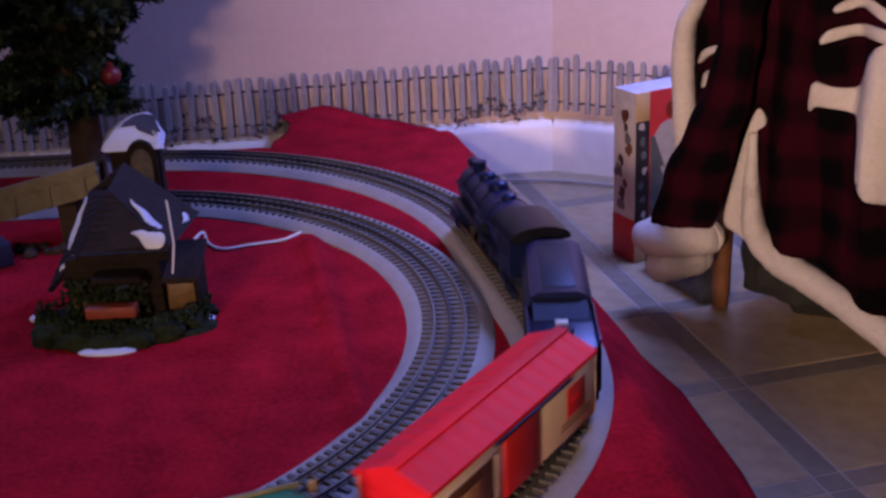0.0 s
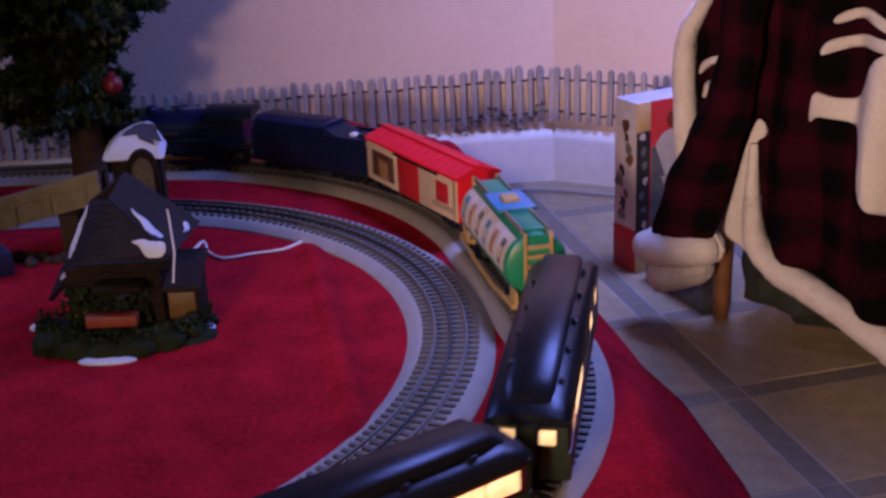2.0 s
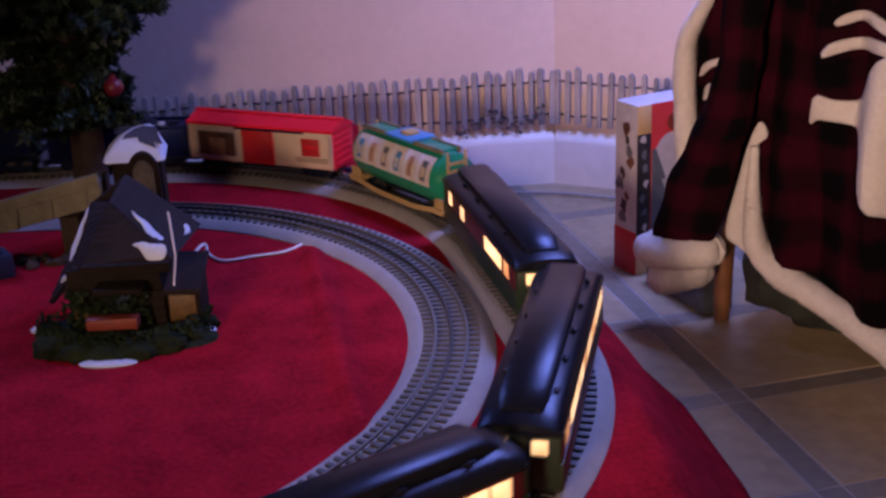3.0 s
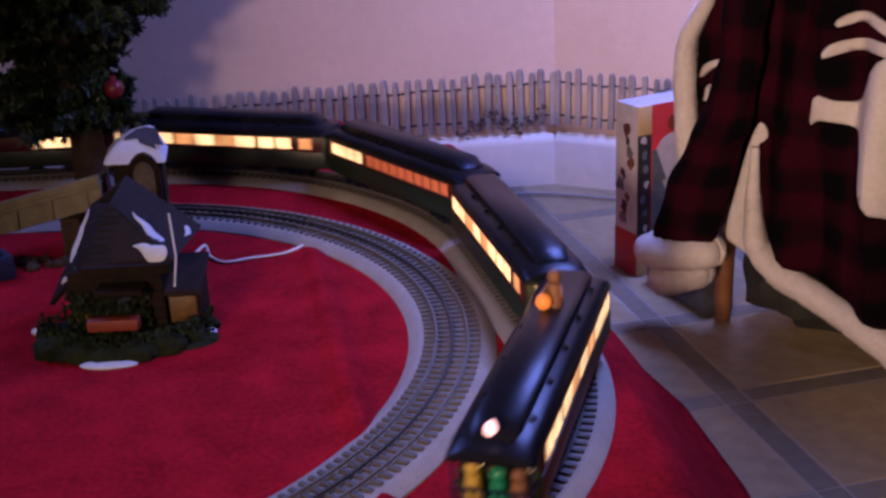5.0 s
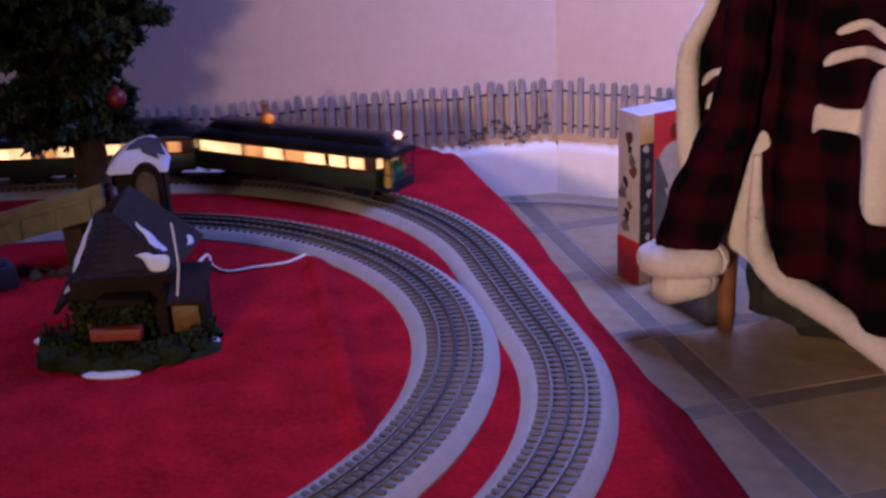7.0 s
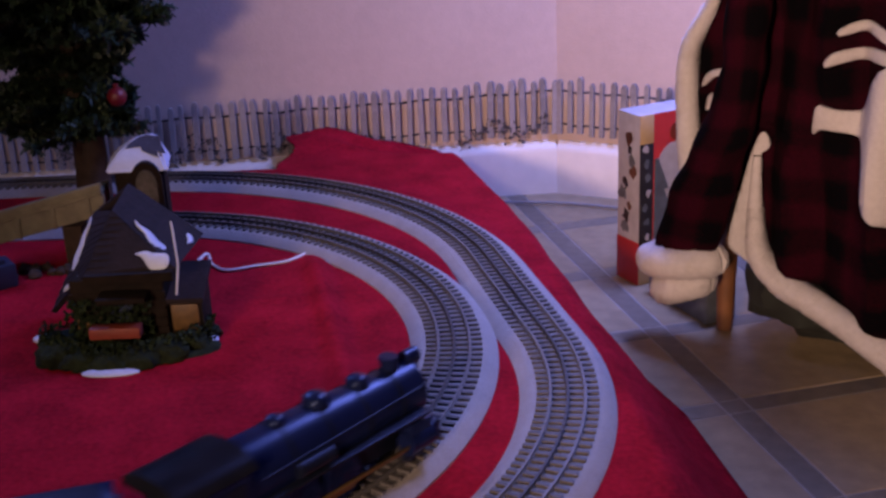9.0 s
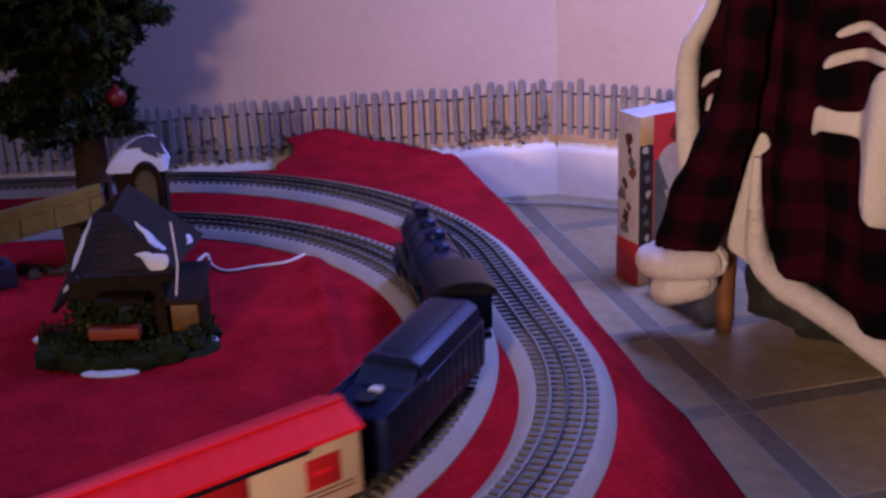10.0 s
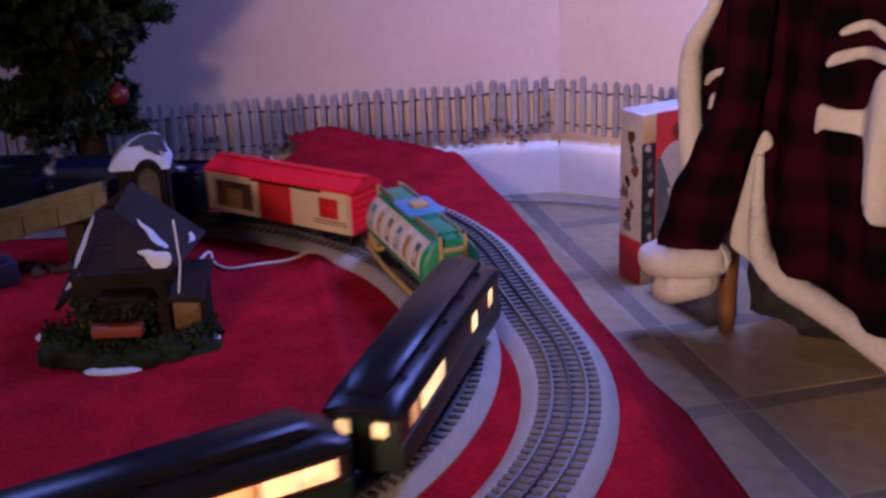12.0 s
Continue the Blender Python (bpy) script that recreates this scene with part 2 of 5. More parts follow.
def thing(name, label, category, group="", kind="", m=None):
    ob = tagged(new(name), label, category, group, kind)
    ob.empty_display_size = 0.05
    if m:
        ob.matrix_world = m
    return ob


def solid(name, bm, material, label, category="", kind="", group="", smooth=True):
    return tagged(new(name, finish(bm, name, material, smooth)), label, category, group, kind)


# ---------------------------------------------------------------- the line of the track
XL = -0.91
C2, R2 = (-0.3340, 1.0426), 0.4450
CF, RF = (-0.4543, 1.2580), 0.5177
C1, R1 = (-0.4454, 1.1244), 0.4530
LEAN = 0.2101
YT, YB = CF[1] + RF, C1[1] - R1
RL = (YT - YB) / 2


def on(c, r, a):
    return (c[0] + r * math.cos(a), c[1] + r * math.sin(a))


SEGS, total = [], 0.0
for g in (("l", (-2.6, C2[1] - R2), on(C2, R2, -math.pi / 2)), ("a", C2, R2, -math.pi / 2, LEAN), ("l", on(C2, R2, LEAN), on(CF, RF, LEAN)),
          ("a", CF, RF, LEAN, math.pi / 2), ("l", (CF[0], YT), (XL, YT)), ("a", (XL, YT - RL), RL, math.pi / 2, 1.5 * math.pi),
          ("l", (XL, YB), (C1[0], YB)), ("a", C1, R1, -math.pi / 2, math.pi / 2), ("l", (C1[0], C1[1] + R1), (-1.27, C1[1] + R1))):
    length = math.dist(g[1], g[2]) if g[0] == "l" else g[2] * (g[4] - g[3])
    SEGS.append((total, length, g))
    total += length
S_LOOP, S_IN = SEGS[5][0], SEGS[6][0]


def at(s):
    for s0, length, g in SEGS:
        if s <= s0 + length or g is SEGS[-1][2]:
            u = (s - s0) / length
            if g[0] == "l":
                return Vector((g[1][0] + (g[2][0] - g[1][0]) * u, g[1][1] + (g[2][1] - g[1][1]) * u, 0))
            return Vector((*on(g[1], g[2], g[3] + (g[4] - g[3]) * u), 0))


def along(s):
    d = at(s + 0.003) - at(s - 0.003)
    return math.atan2(d.y, d.x)

# ---------------------------------------------------------------- room
WL = Vector((-0.46, 2.005, 0))
WC = Vector((0.208, 2.047, 0))
WR = Vector((0.304, 1.998, 0))
DL, DR = (WC - WL).normalized(), (WR - WC).normalized()
A0, A1 = WC - DL * 3.3, WC + DR * 2.6


def wall_run(name, a, b, label, z0=0.0, z1=2.45, thick=0.12, material=None):
    """An upright wall from a to b whose inner face lies on the line."""
    bm = bmesh.new()
    d = (b - a).normalized()
    n = Vector((-d.y, d.x, 0))
    ring = [a, b, b + n * thick, a + n * thick]
    loft(bm, [[(p.x, p.y, z0) for p in ring], [(p.x, p.y, z1) for p in ring]])
    return solid(name, bm, material or M_WALL, label, "wall", "structure", smooth=False)


wall_run("wall_north", A0, WC + DL * 0.03, "pinkish beige painted plaster wall behind the toy railway")
wall_run("wall_north_east", WC - DR * 0.03, A1, "pinkish beige painted plaster wall at an obtuse corner")
# Unseen walls that close the room, in the shade-darkened paint.
wall_run("wall_south", Vector((2.6, -2.2, 0)), Vector((-3.2, -2.2, 0)), "unseen beige wall behind the viewer, shade put into its paint", material=M_BACKW)
wall_run("wall_west", Vector((-3.1, -2.3, 0)), Vector((-3.1, 2.1, 0)), "unseen beige side wall, shade put into its paint", material=M_BACKW)
wall_run("wall_east", Vector((2.5, 1.3, 0)), Vector((2.5, -2.3, 0)), "unseen beige side wall, shade put into its paint", material=M_BACKW)


def baseboard_run(name, a, b):
    d = (b - a).normalized()
    n = Vector((d.y, -d.x, 0))
    bm = bmesh.new()
    pts = [(0, 0), (0.016, 0), (0.016, 0.074), (0.013, 0.084), (0.008, 0.088), (0.006, 0.092), (0, 0.092)]
    loft(bm, [[(q.x + n.x * o, q.y + n.y * o, z) for o, z in pts] for q in (a, b)])
    return solid(name, bm, M_BASE, "white painted wooden baseboard with a moulded top edge", "baseboard", "structure")


baseboard_run("baseboard", A0, WC - DL * 0.004)
baseboard_run("baseboard", WC + DR * 0.004, A1)

bm = bmesh.new()
box(bm, -3.2, 2.6, -2.3, 2.4, 2.45, 2.55)
solid("ceiling", bm, M_CEIL, "plain pale ceiling", "ceiling", "structure", smooth=False)
bm = bmesh.new()
box(bm, -3.2, 2.6, -2.3, 2.4, -0.06, -0.0012)
floor = solid("floor", bm, M_GROUT, "slate-grey tiled floor with narrow dark tile strips", "floor", "structure", smooth=False)

# the layout board and its cloth
EDGE = [(0.0, 0.19), (0.95, 0.172), (1.35, 0.128), (1.62, 0.085), (1.95, 0.005), (2.1, -0.02)]
FOOT = [(0.0, 0.34), (1.02, 0.283), (1.19, 0.259), (1.31, 0.222), (1.43, 0.19), (1.545, 0.180), (1.622, 0.152), (1.783, 0.122), (1.88, 0.109), (2.02, 0.072)]


def lerp(rows, y):
    return float(np.interp(y, [r[0] for r in rows], [r[1] for r in rows]))


bm = bmesh.new()
ring = [(-2.5, 0.3), (0.165, 0.3), (0.160, 0.95), (0.116, 1.35), (0.073, 1.62), (0.01, 1.826), (-2.5, 1.826)]
loft(bm, [[(x, y, 0.0) for x, y in ring], [(x, y, PZ - 0.004) for x, y in ring]])
solid("layout_board", bm, M_BOARD, "low plywood layout board under a red cloth", "board", smooth=False)


def smooth01(v):
    v = min(1.0, max(0.0, v))
    return v * v * (3 - 2 * v)


def cloth_z(x, y):
    z = 0.0012 * noise.noise(Vector((x * 5, y * 5, 0.3))) + 0.0006 * noise.noise(Vector((x * 17, y * 14, 2.0)))
    # a long soft crease across the middle
    cx = -0.155 + (1.385 - y) * 0.177
    if y < 1.45:
        d = x - cx
        z += 0.0095 * math.exp(-(d / 0.013) ** 2) * smooth01((1.45 - y) / 0.08) - 0.001 * math.exp(-((d - 0.022) / 0.012) ** 2)
    # a second, fainter one along the table
    d = y - (1.31 + 0.12 * x)
    z += 0.0014 * math.exp(-(d / 0.012) ** 2) * smooth01((-0.1 - x) / 0.1)
    return z


bm = bmesh.new()
NY, NX, ND = 260, 300, 14
ys = [0.25 + (2.012 - 0.25) * i / NY for i in range(NY + 1)]
rows_v = []
for y in ys:
    xe, xf = lerp(EDGE, y), lerp(FOOT, y)
    row = [bm.verts.new((x, y, PZ + 0.002 + cloth_z(x, y))) for x in np.linspace(-2.49, -1.1, 20, endpoint=False)]
    for i in range(NX + 1):
        u = i / NX
        x = -1.1 + (xe + 1.1) * u
        z = PZ + 0.002 + cloth_z(x, y)
        back = smooth01((y - 1.875) / 0.09)
        hump = 0.015 * math.exp(-((x + 0.195) / 0.07) ** 2) + 0.002 * math.sin(x * 60)
        sag = -0.035 * smooth01((x + 0.15) / 0.16)
        sag += 0.006 * math.sin((y + 0.35 * x) * 95) * smooth01((x + 0.22) / 0.1)
        z += back * (hump + sag)
        row.append(bm.verts.new((x, y, z)))
    z_edge = row[-1].co.z
    for k in range(1, ND + 1):
        u = k / ND
        rip = 0.010 * noise.noise(Vector((y * 9, u * 1.5, 5))) * u
        fall = smooth01(u) * 0.75 + u * 0.25
        x = xe + (xf - xe) * u + rip * (1 - u) * 2
        row.append(bm.verts.new((x, y, max(0.004, z_edge * (1 - fall) + 0.004 * fall + rip * (1 - u)))))
    rows_v.append(row)
for a, b in zip(rows_v, rows_v[1:]):
    for i in range(len(a) - 1):
        mid = (a[i].co + b[i + 1].co) / 2
        if mid.y > 1.828 and mid.x < -0.245 + 0.01 * math.sin(mid.y * 40):
            continue
        bm.faces.new((a[i], a[i + 1], b[i + 1], b[i]))
bmesh.ops.delete(bm, geom=[v for v in bm.verts if not v.link_faces], context="VERTS")
cloth = solid("red_tablecloth", bm, M_CLOTH, "deep red cloth with soft creases draped over the layout board", "cloth")
sol = cloth.modifiers.new("thickness", "SOLIDIFY")
sol.thickness, sol.offset = 0.0015, 1.0

# ---------------------------------------------------------------- track
Z_TIE, TOPW = 0.0105, 0.0305


def sweep(name, s0, s1, pts, material, parent, label="", step=0.012, smooth=True):
    n = max(2, int((s1 - s0) / step))
    rings = []
    for i in range(n + 1):
        s = s0 + (s1 - s0) * i / n
        c, a = at(s), along(s)
        nx, ny = -math.sin(a), math.cos(a)
        rings.append([(c.x + nx * o, c.y + ny * o, PZ + 0.0035 + z) for o, z in pts])
    bm = bmesh.new()
    loft(bm, rings)
    return part(name, bm, material, parent, label, smooth)


def tie_mesh():
    bm = bmesh.new()
    box(bm, -0.0024, 0.0024, -0.0285, 0.0285, -0.002, 0.0013, 0.0005)
    return finish(bm, "tie", M_TIE, False)


TIE = tie_mesh()


def track(label, s0, s1, near):
    t = thing("toy_railway_track", label, "track", "railway tracks")
    bed = [(-0.0445, -0.0032), (-0.0445, 0.0012), (-0.0345, 0.0088), (-TOPW, Z_TIE - 0.001), (TOPW, Z_TIE - 0.001), (0.0345, 0.0088), (0.0445, 0.0012), (0.0445, -0.0032)]
    sweep("roadbed", s0, s1, bed, M_BED, t, "moulded grey plastic roadbed with sloped shoulders")
    for o, mm, lab in ((-0.0159, M_RAILM, ""), (0.0, M_RAILC, "blackened centre rail"), (0.0159, M_RAILM, "")):
        rail = [(o - 0.0019, Z_TIE - 0.001), (o - 0.0019, Z_TIE + 0.0008), (o - 0.0007, Z_TIE + 0.0015), (o - 0.0014, 0.0138), (o - 0.0012, 0.0148),
                (o + 0.0012, 0.0148), (o + 0.0014, 0.0138), (o + 0.0007, Z_TIE + 0.0015), (o + 0.0019, Z_TIE + 0.0008), (o + 0.0019, Z_TIE - 0.001)]
        sweep("rail", s0, s1, rail, mm, t, lab)
    far = bmesh.new()
    n = int((s1 - s0) / 0.0116)
    for i in range(n):
        s = s0 + (i + 0.5) * 0.0116
        c = at(s)
        m = pose(c.x, c.y, PZ + 0.0035 + Z_TIE, 0, 0, math.degrees(along(s)))
        if near[0] < s < near[1]:
            ob = new("tie", TIE)
            ob.parent = t
            ob.matrix_basis = m
        else:
            k = len(far.verts)
            vs = [far.verts.new(m @ Vector(q)) for q in ((-.0027, -.029, -.002), (.0027, -.029, -.002), (.0027, .029, -.002), (-.0027, .029, -.002),
                                                          (-.0027, -.029, .0013), (.0027, -.029, .0013), (.0027, .029, .0013), (-.0027, .029, .0013))]
            for f in ((0, 1, 5, 4), (1, 2, 6, 5), (2, 3, 7, 6), (3, 0, 4, 7), (4, 5, 6, 7)):
                far.faces.new([vs[j] for j in f])
    tagged(part("ties", far, M_TIE, t, smooth=False), kind="stuff")
    return t


# ---------------------------------------------------------------- fence on the wall
def fence():
    t = thing("picket_fence", "weathered grey miniature picket fence with thin vines along the wall", "fence")
    bm = bmesh.new()
    prof(bm, [(-0.0047, 0.0), (0.0047, 0.0), (0.0045, 0.098), (0.0018, 0.1050), (-0.0020, 0.1045), (-0.0047, 0.099)], -0.0026, 0.0026)
    bmesh.ops.bevel(bm, geom=bm.edges[:], offset=0.0008, segments=1, affect="EDGES")
    picket = finish(bm, "picket", M_PICKET, False)
    rng = random.Random(4)
    for base, d, length, sgn in ((WC, -DL, 1.25, -1), (WC, DR, 0.62, 1)):
        yaw = math.degrees(math.atan2(d.y, d.x)) + 90
        n = Vector((-d.y, d.x, 0)) * (1 if sgn < 0 else -1)
        k = 0.008
        while k < length:
            q = base + d * k + n * 0.012
            drop = 0.012 * min(1.0, k / 0.66)
            ob = new("picket", picket)
            ob.parent = t
            ob.matrix_basis = pose(q.x, q.y, 0.1075 - drop + rng.uniform(-0.002, 0.002), rng.uniform(-1.6, 1.6), 0, yaw) @ Matrix.Diagonal((1, rng.uniform(0.8, 1.2), rng.uniform(0.87, 0.95), 1))
            k += 0.0192 * rng.uniform(0.90, 1.10)
        for h in (0.022, 0.080):
            bm = bmesh.new()
            rings = []
            for i in range(61):
                kk = length * i / 60
                q = base + d * kk + n * 0.0085
                z = 0.100 - 0.012 * min(1.0, kk / 0.66) + h + 0.0015 * math.sin(i * 1.3)
                rings.append([(q.x + n.x * 0.0013 * math.cos(a), q.y + n.y * 0.0013 * math.cos(a), z + 0.0019 * math.sin(a)) for a in (0, 1.57, 3.14, 4.71)])
            loft(bm, rings)
            part("crossbar", bm, M_WIRE, t, "thin dark crossbar")
        # twining vine with small leaves
        bm = bmesh.new()
        k = 0.02
        while k < length:
            q = base + d * k + n * 0.0155
            z = 0.10 + 0.03 * noise.noise(Vector((k * 14, sgn * 3, 1))) + rng.uniform(0, 0.022)
            dens = noise.noise(Vector((k * 6, 7 * sgn, 4)))
            if dens > -0.05:
                for _ in range(4):
                    c = Vector((q.x, q.y, z)) + Vector((rng.uniform(-.009, .009), rng.uniform(-.002, .002), rng.uniform(-.012, .012)))
                    r = rng.uniform(0.0013, 0.003)
                    ang = rng.uniform(0, 6.28)
                    vs = [bm.verts.new(c + d * (r * math.cos(ang + j * 1.57) * (1.6 if j % 2 else 0.8)) + Vector((0, 0, r * math.sin(ang + j * 1.57) * 1.3)) + n * rng.uniform(-.001, .001)) for j in range(4)]
                    bm.faces.new(vs)
            k += 0.006
        tagged(part("vine", bm, M_WIRE, t, "sparse grey-brown vine leaves", smooth=False), kind="stuff")


# ---------------------------------------------------------------- floor tiles
def floor_tiles():
    tdir = Vector((-0.227, 0.974, 0))
    ndir = Vector((0.974, 0.227, 0))
    yaw = math.degrees(math.atan2(ndir.y, ndir.x))
    P, N0, T0 = 0.2165, 0.602, 1.126
    W = 0.1865
    bm = bmesh.new()
    box(bm, 0.0012, W - 0.0012, 0.0012, W - 0.0012, -0.006, 0.0, 0.0012)
    big = finish(bm, "tile", M_TILE, False)
    bm = bmesh.new()
    box(bm, -0.030 + 0.0012, -0.0012, 0.0012, W - 0.0012, -0.006, -0.0003, 0.001)
    strip = finish(bm, "tile_strip", M_TILE_DK, False)
    bm = bmesh.new()
    box(bm, 0.0012, W - 0.0012, -0.030 + 0.0012, -0.0012, -0.006, -0.0003, 0.001)
    strip2 = finish(bm, "tile_strip", M_TILE_DK, False)
    bm = bmesh.new()
    box(bm, -0.030 + 0.0012, -0.0012, -0.030 + 0.0012, -0.0012, -0.006, -0.0003, 0.001)
    dot = finish(bm, "tile_corner", M_TILE_DK, False)
    for i in range(-4, 8):
        for j in range(-7, 5):
            q = ndir * (N0 + i * P) + tdir * (T0 + j * P)
            c = q + (ndir + tdir) * (P / 2)
            if c.x < -0.15 or c.x > 1.9 or c.y < -0.2:
                continue
            if (c - WC).dot(Vector((-DR.y, DR.x, 0))) > 0.02 or c.y > 2.12:
                continue
            for me in (big, strip, strip2, dot):
                ob = new(me.name.split(".")[0], me)
                ob.parent = floor
                ob.matrix_basis = pose(q.x, q.y, 0.0, 0, 0, yaw)

# ---------------------------------------------------------------- rolling stock (x forward, z up from the rail heads)
def wheel_mesh(r, name="wheel", spokes=0):
    bm = bmesh.new()
    cyl(bm, (0, -0.0022, 0), (0, 0.0022, 0), r, seg=22)
    cyl(bm, (0, -0.0035, 0), (0, -0.0020, 0), r + 0.0016, seg=22)
    if spokes:
        cyl(bm, (0, 0.0022, 0), (0, 0.0034, 0), r * 0.28, seg=12)
        for i in range(spokes):
            box(bm, r * 0.2, r * 0.8, 0.002, 0.0031, -0.0009, 0.0009, m=Matrix.Rotation(i * 2 * math.pi / spokes, 4, "Y"))
    return finish(bm, name, M_STEEL if not spokes else M_BLACK)


WHEEL = wheel_mesh(0.0085)
DRIVER = wheel_mesh(0.0185, "drive_wheel", 12)


def truck(car, x, base=0.028, tan=False):
    """A four-wheel truck; returned so that it can steer."""
    bm = bmesh.new()
    for s in (-1, 1):
        box(bm, -base / 2 - 0.010, base / 2 + 0.010, s * 0.0205 - 0.002, s * 0.0205 + 0.002, 0.006, 0.013, 0.001)
        for e in (-1, 1):
            box(bm, e * base / 2 - 0.0045, e * base / 2 + 0.0045, s * 0.0225 - 0.0025, s * 0.0225 + 0.0025, 0.004, 0.0125, 0.001)
        box(bm, -0.006, 0.006, s * 0.0220 - 0.002, s * 0.0220 + 0.002, 0.003, 0.011, 0.001)
    box(bm, -0.005, 0.005, -0.019, 0.019, 0.008, 0.017, 0.001)
    t = part("truck", bm, M_BLACK2, car, "matt black four-wheel truck")
    t.matrix_basis = pose(x, 0, 0)
    for e in (-1, 1):
        for s in (-1, 1):
            w = new("wheel", WHEEL)
            w.parent = t
            w.matrix_basis = pose(e * base / 2, s * 0.0165, 0.0085, 0, 0, 0 if s > 0 else 180)
    return t


def coupler(car, x, sgn):
    bm = bmesh.new()
    box(bm, min(x, x + sgn * 0.014), max(x, x + sgn * 0.014), -0.003, 0.003, 0.009, 0.013, 0.0008)
    box(bm, x + sgn * 0.011 - 0.004, x + sgn * 0.011 + 0.004, -0.0065, 0.0065, 0.007, 0.015, 0.0015)
    part("coupler", bm, M_BLACK, car)


STOCK = []  # (root, centre behind the front of the train, half distance of the pivots, trucks)


def locomotive():
    c = thing("steam_locomotive", "black toy steam locomotive with brass-coloured side rods on the track", "locomotive", "train")
    L = 0.285
    f = L / 2
    bm = bmesh.new()   # boiler, tapered
    rings = []
    for x, r in ((f - 0.028, 0.0175), (f - 0.027, 0.0205), (f - 0.075, 0.0210), (f - 0.12, 0.0235), (-f + 0.062, 0.0255)):
        rings.append([(x, r * math.cos(a), 0.0475 + r * math.sin(a)) for a in [i * 2 * math.pi / 28 for i in range(28)]])
    loft(bm, rings)
    part("boiler", bm, M_BLACK, c, "satin black boiler")
    for x in (f - 0.055, f - 0.095, f - 0.135, f - 0.175):
        bm = bmesh.new()
        r = float(np.interp(x, [-f + 0.062, f - 0.12, f - 0.075], [0.0255, 0.0235, 0.0210])) + 0.0006
        cyl(bm, (x - 0.0012, 0, 0.0475), (x + 0.0012, 0, 0.0475), r, seg=28, caps=True)
        part("boiler_band", bm, M_BLACK2, c)
    bm = bmesh.new()
    cyl(bm, (f - 0.028, 0, 0.0475), (f - 0.0235, 0, 0.0475), 0.0175, 0.014, 24)
    part("smokebox_front", bm, M_BLACK2, c)
    bm = bmesh.new()
    cyl(bm, (f - 0.030, 0, 0.0690), (f - 0.016, 0, 0.0690), 0.0062, seg=18)
    box(bm, f - 0.03, f - 0.018, -0.004, 0.004, 0.060, 0.066)
    part("headlight", bm, M_BLACK, c)
    bm = bmesh.new()
    cyl(bm, (f - 0.0162, 0, 0.0690), (f - 0.0152, 0, 0.0690), 0.0046, seg=16)
    part("headlight_lens", bm, M_CORD, c, "pale headlight lens")
    bm = bmesh.new()
    cyl(bm, (f - 0.048, 0, 0.064), (f - 0.048, 0, 0.0775), 0.0068, 0.0080, 18)
    part("smokestack", bm, M_BLACK, c)
    for x, r, z in ((f - 0.085, 0.0090, 0.0755), (f - 0.130, 0.0105, 0.0775), (f - 0.172, 0.0075, 0.0775)):
        bm = bmesh.new()
        cyl(bm, (x, 0, 0.062), (x, 0, z - 0.004), r * 1.1, r, 18)
        ball(bm, (x, 0, z - 0.004), r, sz=0.5)
        part("dome", bm, M_BLACK, c)
    for s in (-1, 1):
        bm = bmesh.new()
        box(bm, -f + 0.055, f - 0.035, s * 0.0245 - 0.0055, s * 0.0245 + 0.0055, 0.0375, 0.0395, 0.0006)
        part("running_board", bm, M_BLACK2, c)
        bm = bmesh.new()
        cyl(bm, (-f + 0.075, s * 0.0265, 0.0545), (f - 0.032, s * 0.0222, 0.0560), 0.0008, seg=6)
        for k in range(5):
            x = -f + 0.09 + k * 0.04
            cyl(bm, (x, s * 0.0215, 0.054), (x, s * 0.0258, 0.0548), 0.0007, seg=5)
        part("handrail", bm, M_BLACK2, c)
        bm = bmesh.new()
        cyl(bm, (f - 0.060, s * 0.0235, 0.0195), (f - 0.030, s * 0.0235, 0.0195), 0.0088, seg=18)
        box(bm, f - 0.058, f - 0.032, s * 0.0225 - 0.006, s * 0.0225 + 0.006, 0.022, 0.034, 0.001)
        part("cylinder", bm, M_BLACK, c)
        bm = bmesh.new()
        box(bm, -0.068, 0.022, s * 0.0245 - 0.0012, s * 0.0245 + 0.0012, 0.0125, 0.0160, 0.0006)
        part("side_rod", bm, M_BRASS, c, "dull brass-coloured side rod")
        bm = bmesh.new()
        box(bm, -0.02, f - 0.045, s * 0.0268 - 0.001, s * 0.0268 + 0.001, 0.0165, 0.0195, 0.0006)
        part("main_rod", bm, M_BRASS, c, "dull brass-coloured main rod")
        bm = bmesh.new()
        cyl(bm, (0.0, s * 0.026, 0.047), (-0.035, s * 0.026, 0.047), 0.0055, seg=14)
        part("air_tank", bm, M_BLACK2, c)
    bm = bmesh.new()   # cab with side windows
    prof(bm, [(-0.0265, 0.030), (0.0265, 0.030), (0.0270, 0.062), (0.0265, 0.0665), (-0.0265, 0.0665), (-0.0270, 0.062)], -f + 0.012, -f + 0.064)
    part("cab", bm, M_BLACK, c)
    bm = bmesh.new()
    arc = [(0.0300 * math.cos(a), 0.0655 + 0.0115 * math.sin(a)) for a in [math.pi * i / 12 for i in range(13)]]
    prof(bm, arc + [(-0.028, 0.0640), (0.028, 0.0640)], -f - 0.001, -f + 0.068)
    part("cab_roof", bm, M_ROOF, c, "arched black cab roof")
    for s in (-1, 1):
        for k in (0, 1):
            bm = bmesh.new()
            box(bm, -f + 0.020 + k * 0.021, -f + 0.036 + k * 0.021, s * 0.0272 - 0.0004, s * 0.0272 + 0.0004, 0.046, 0.059)
            part("cab_window", bm, M_BLACK2, c)
    bm = bmesh.new()
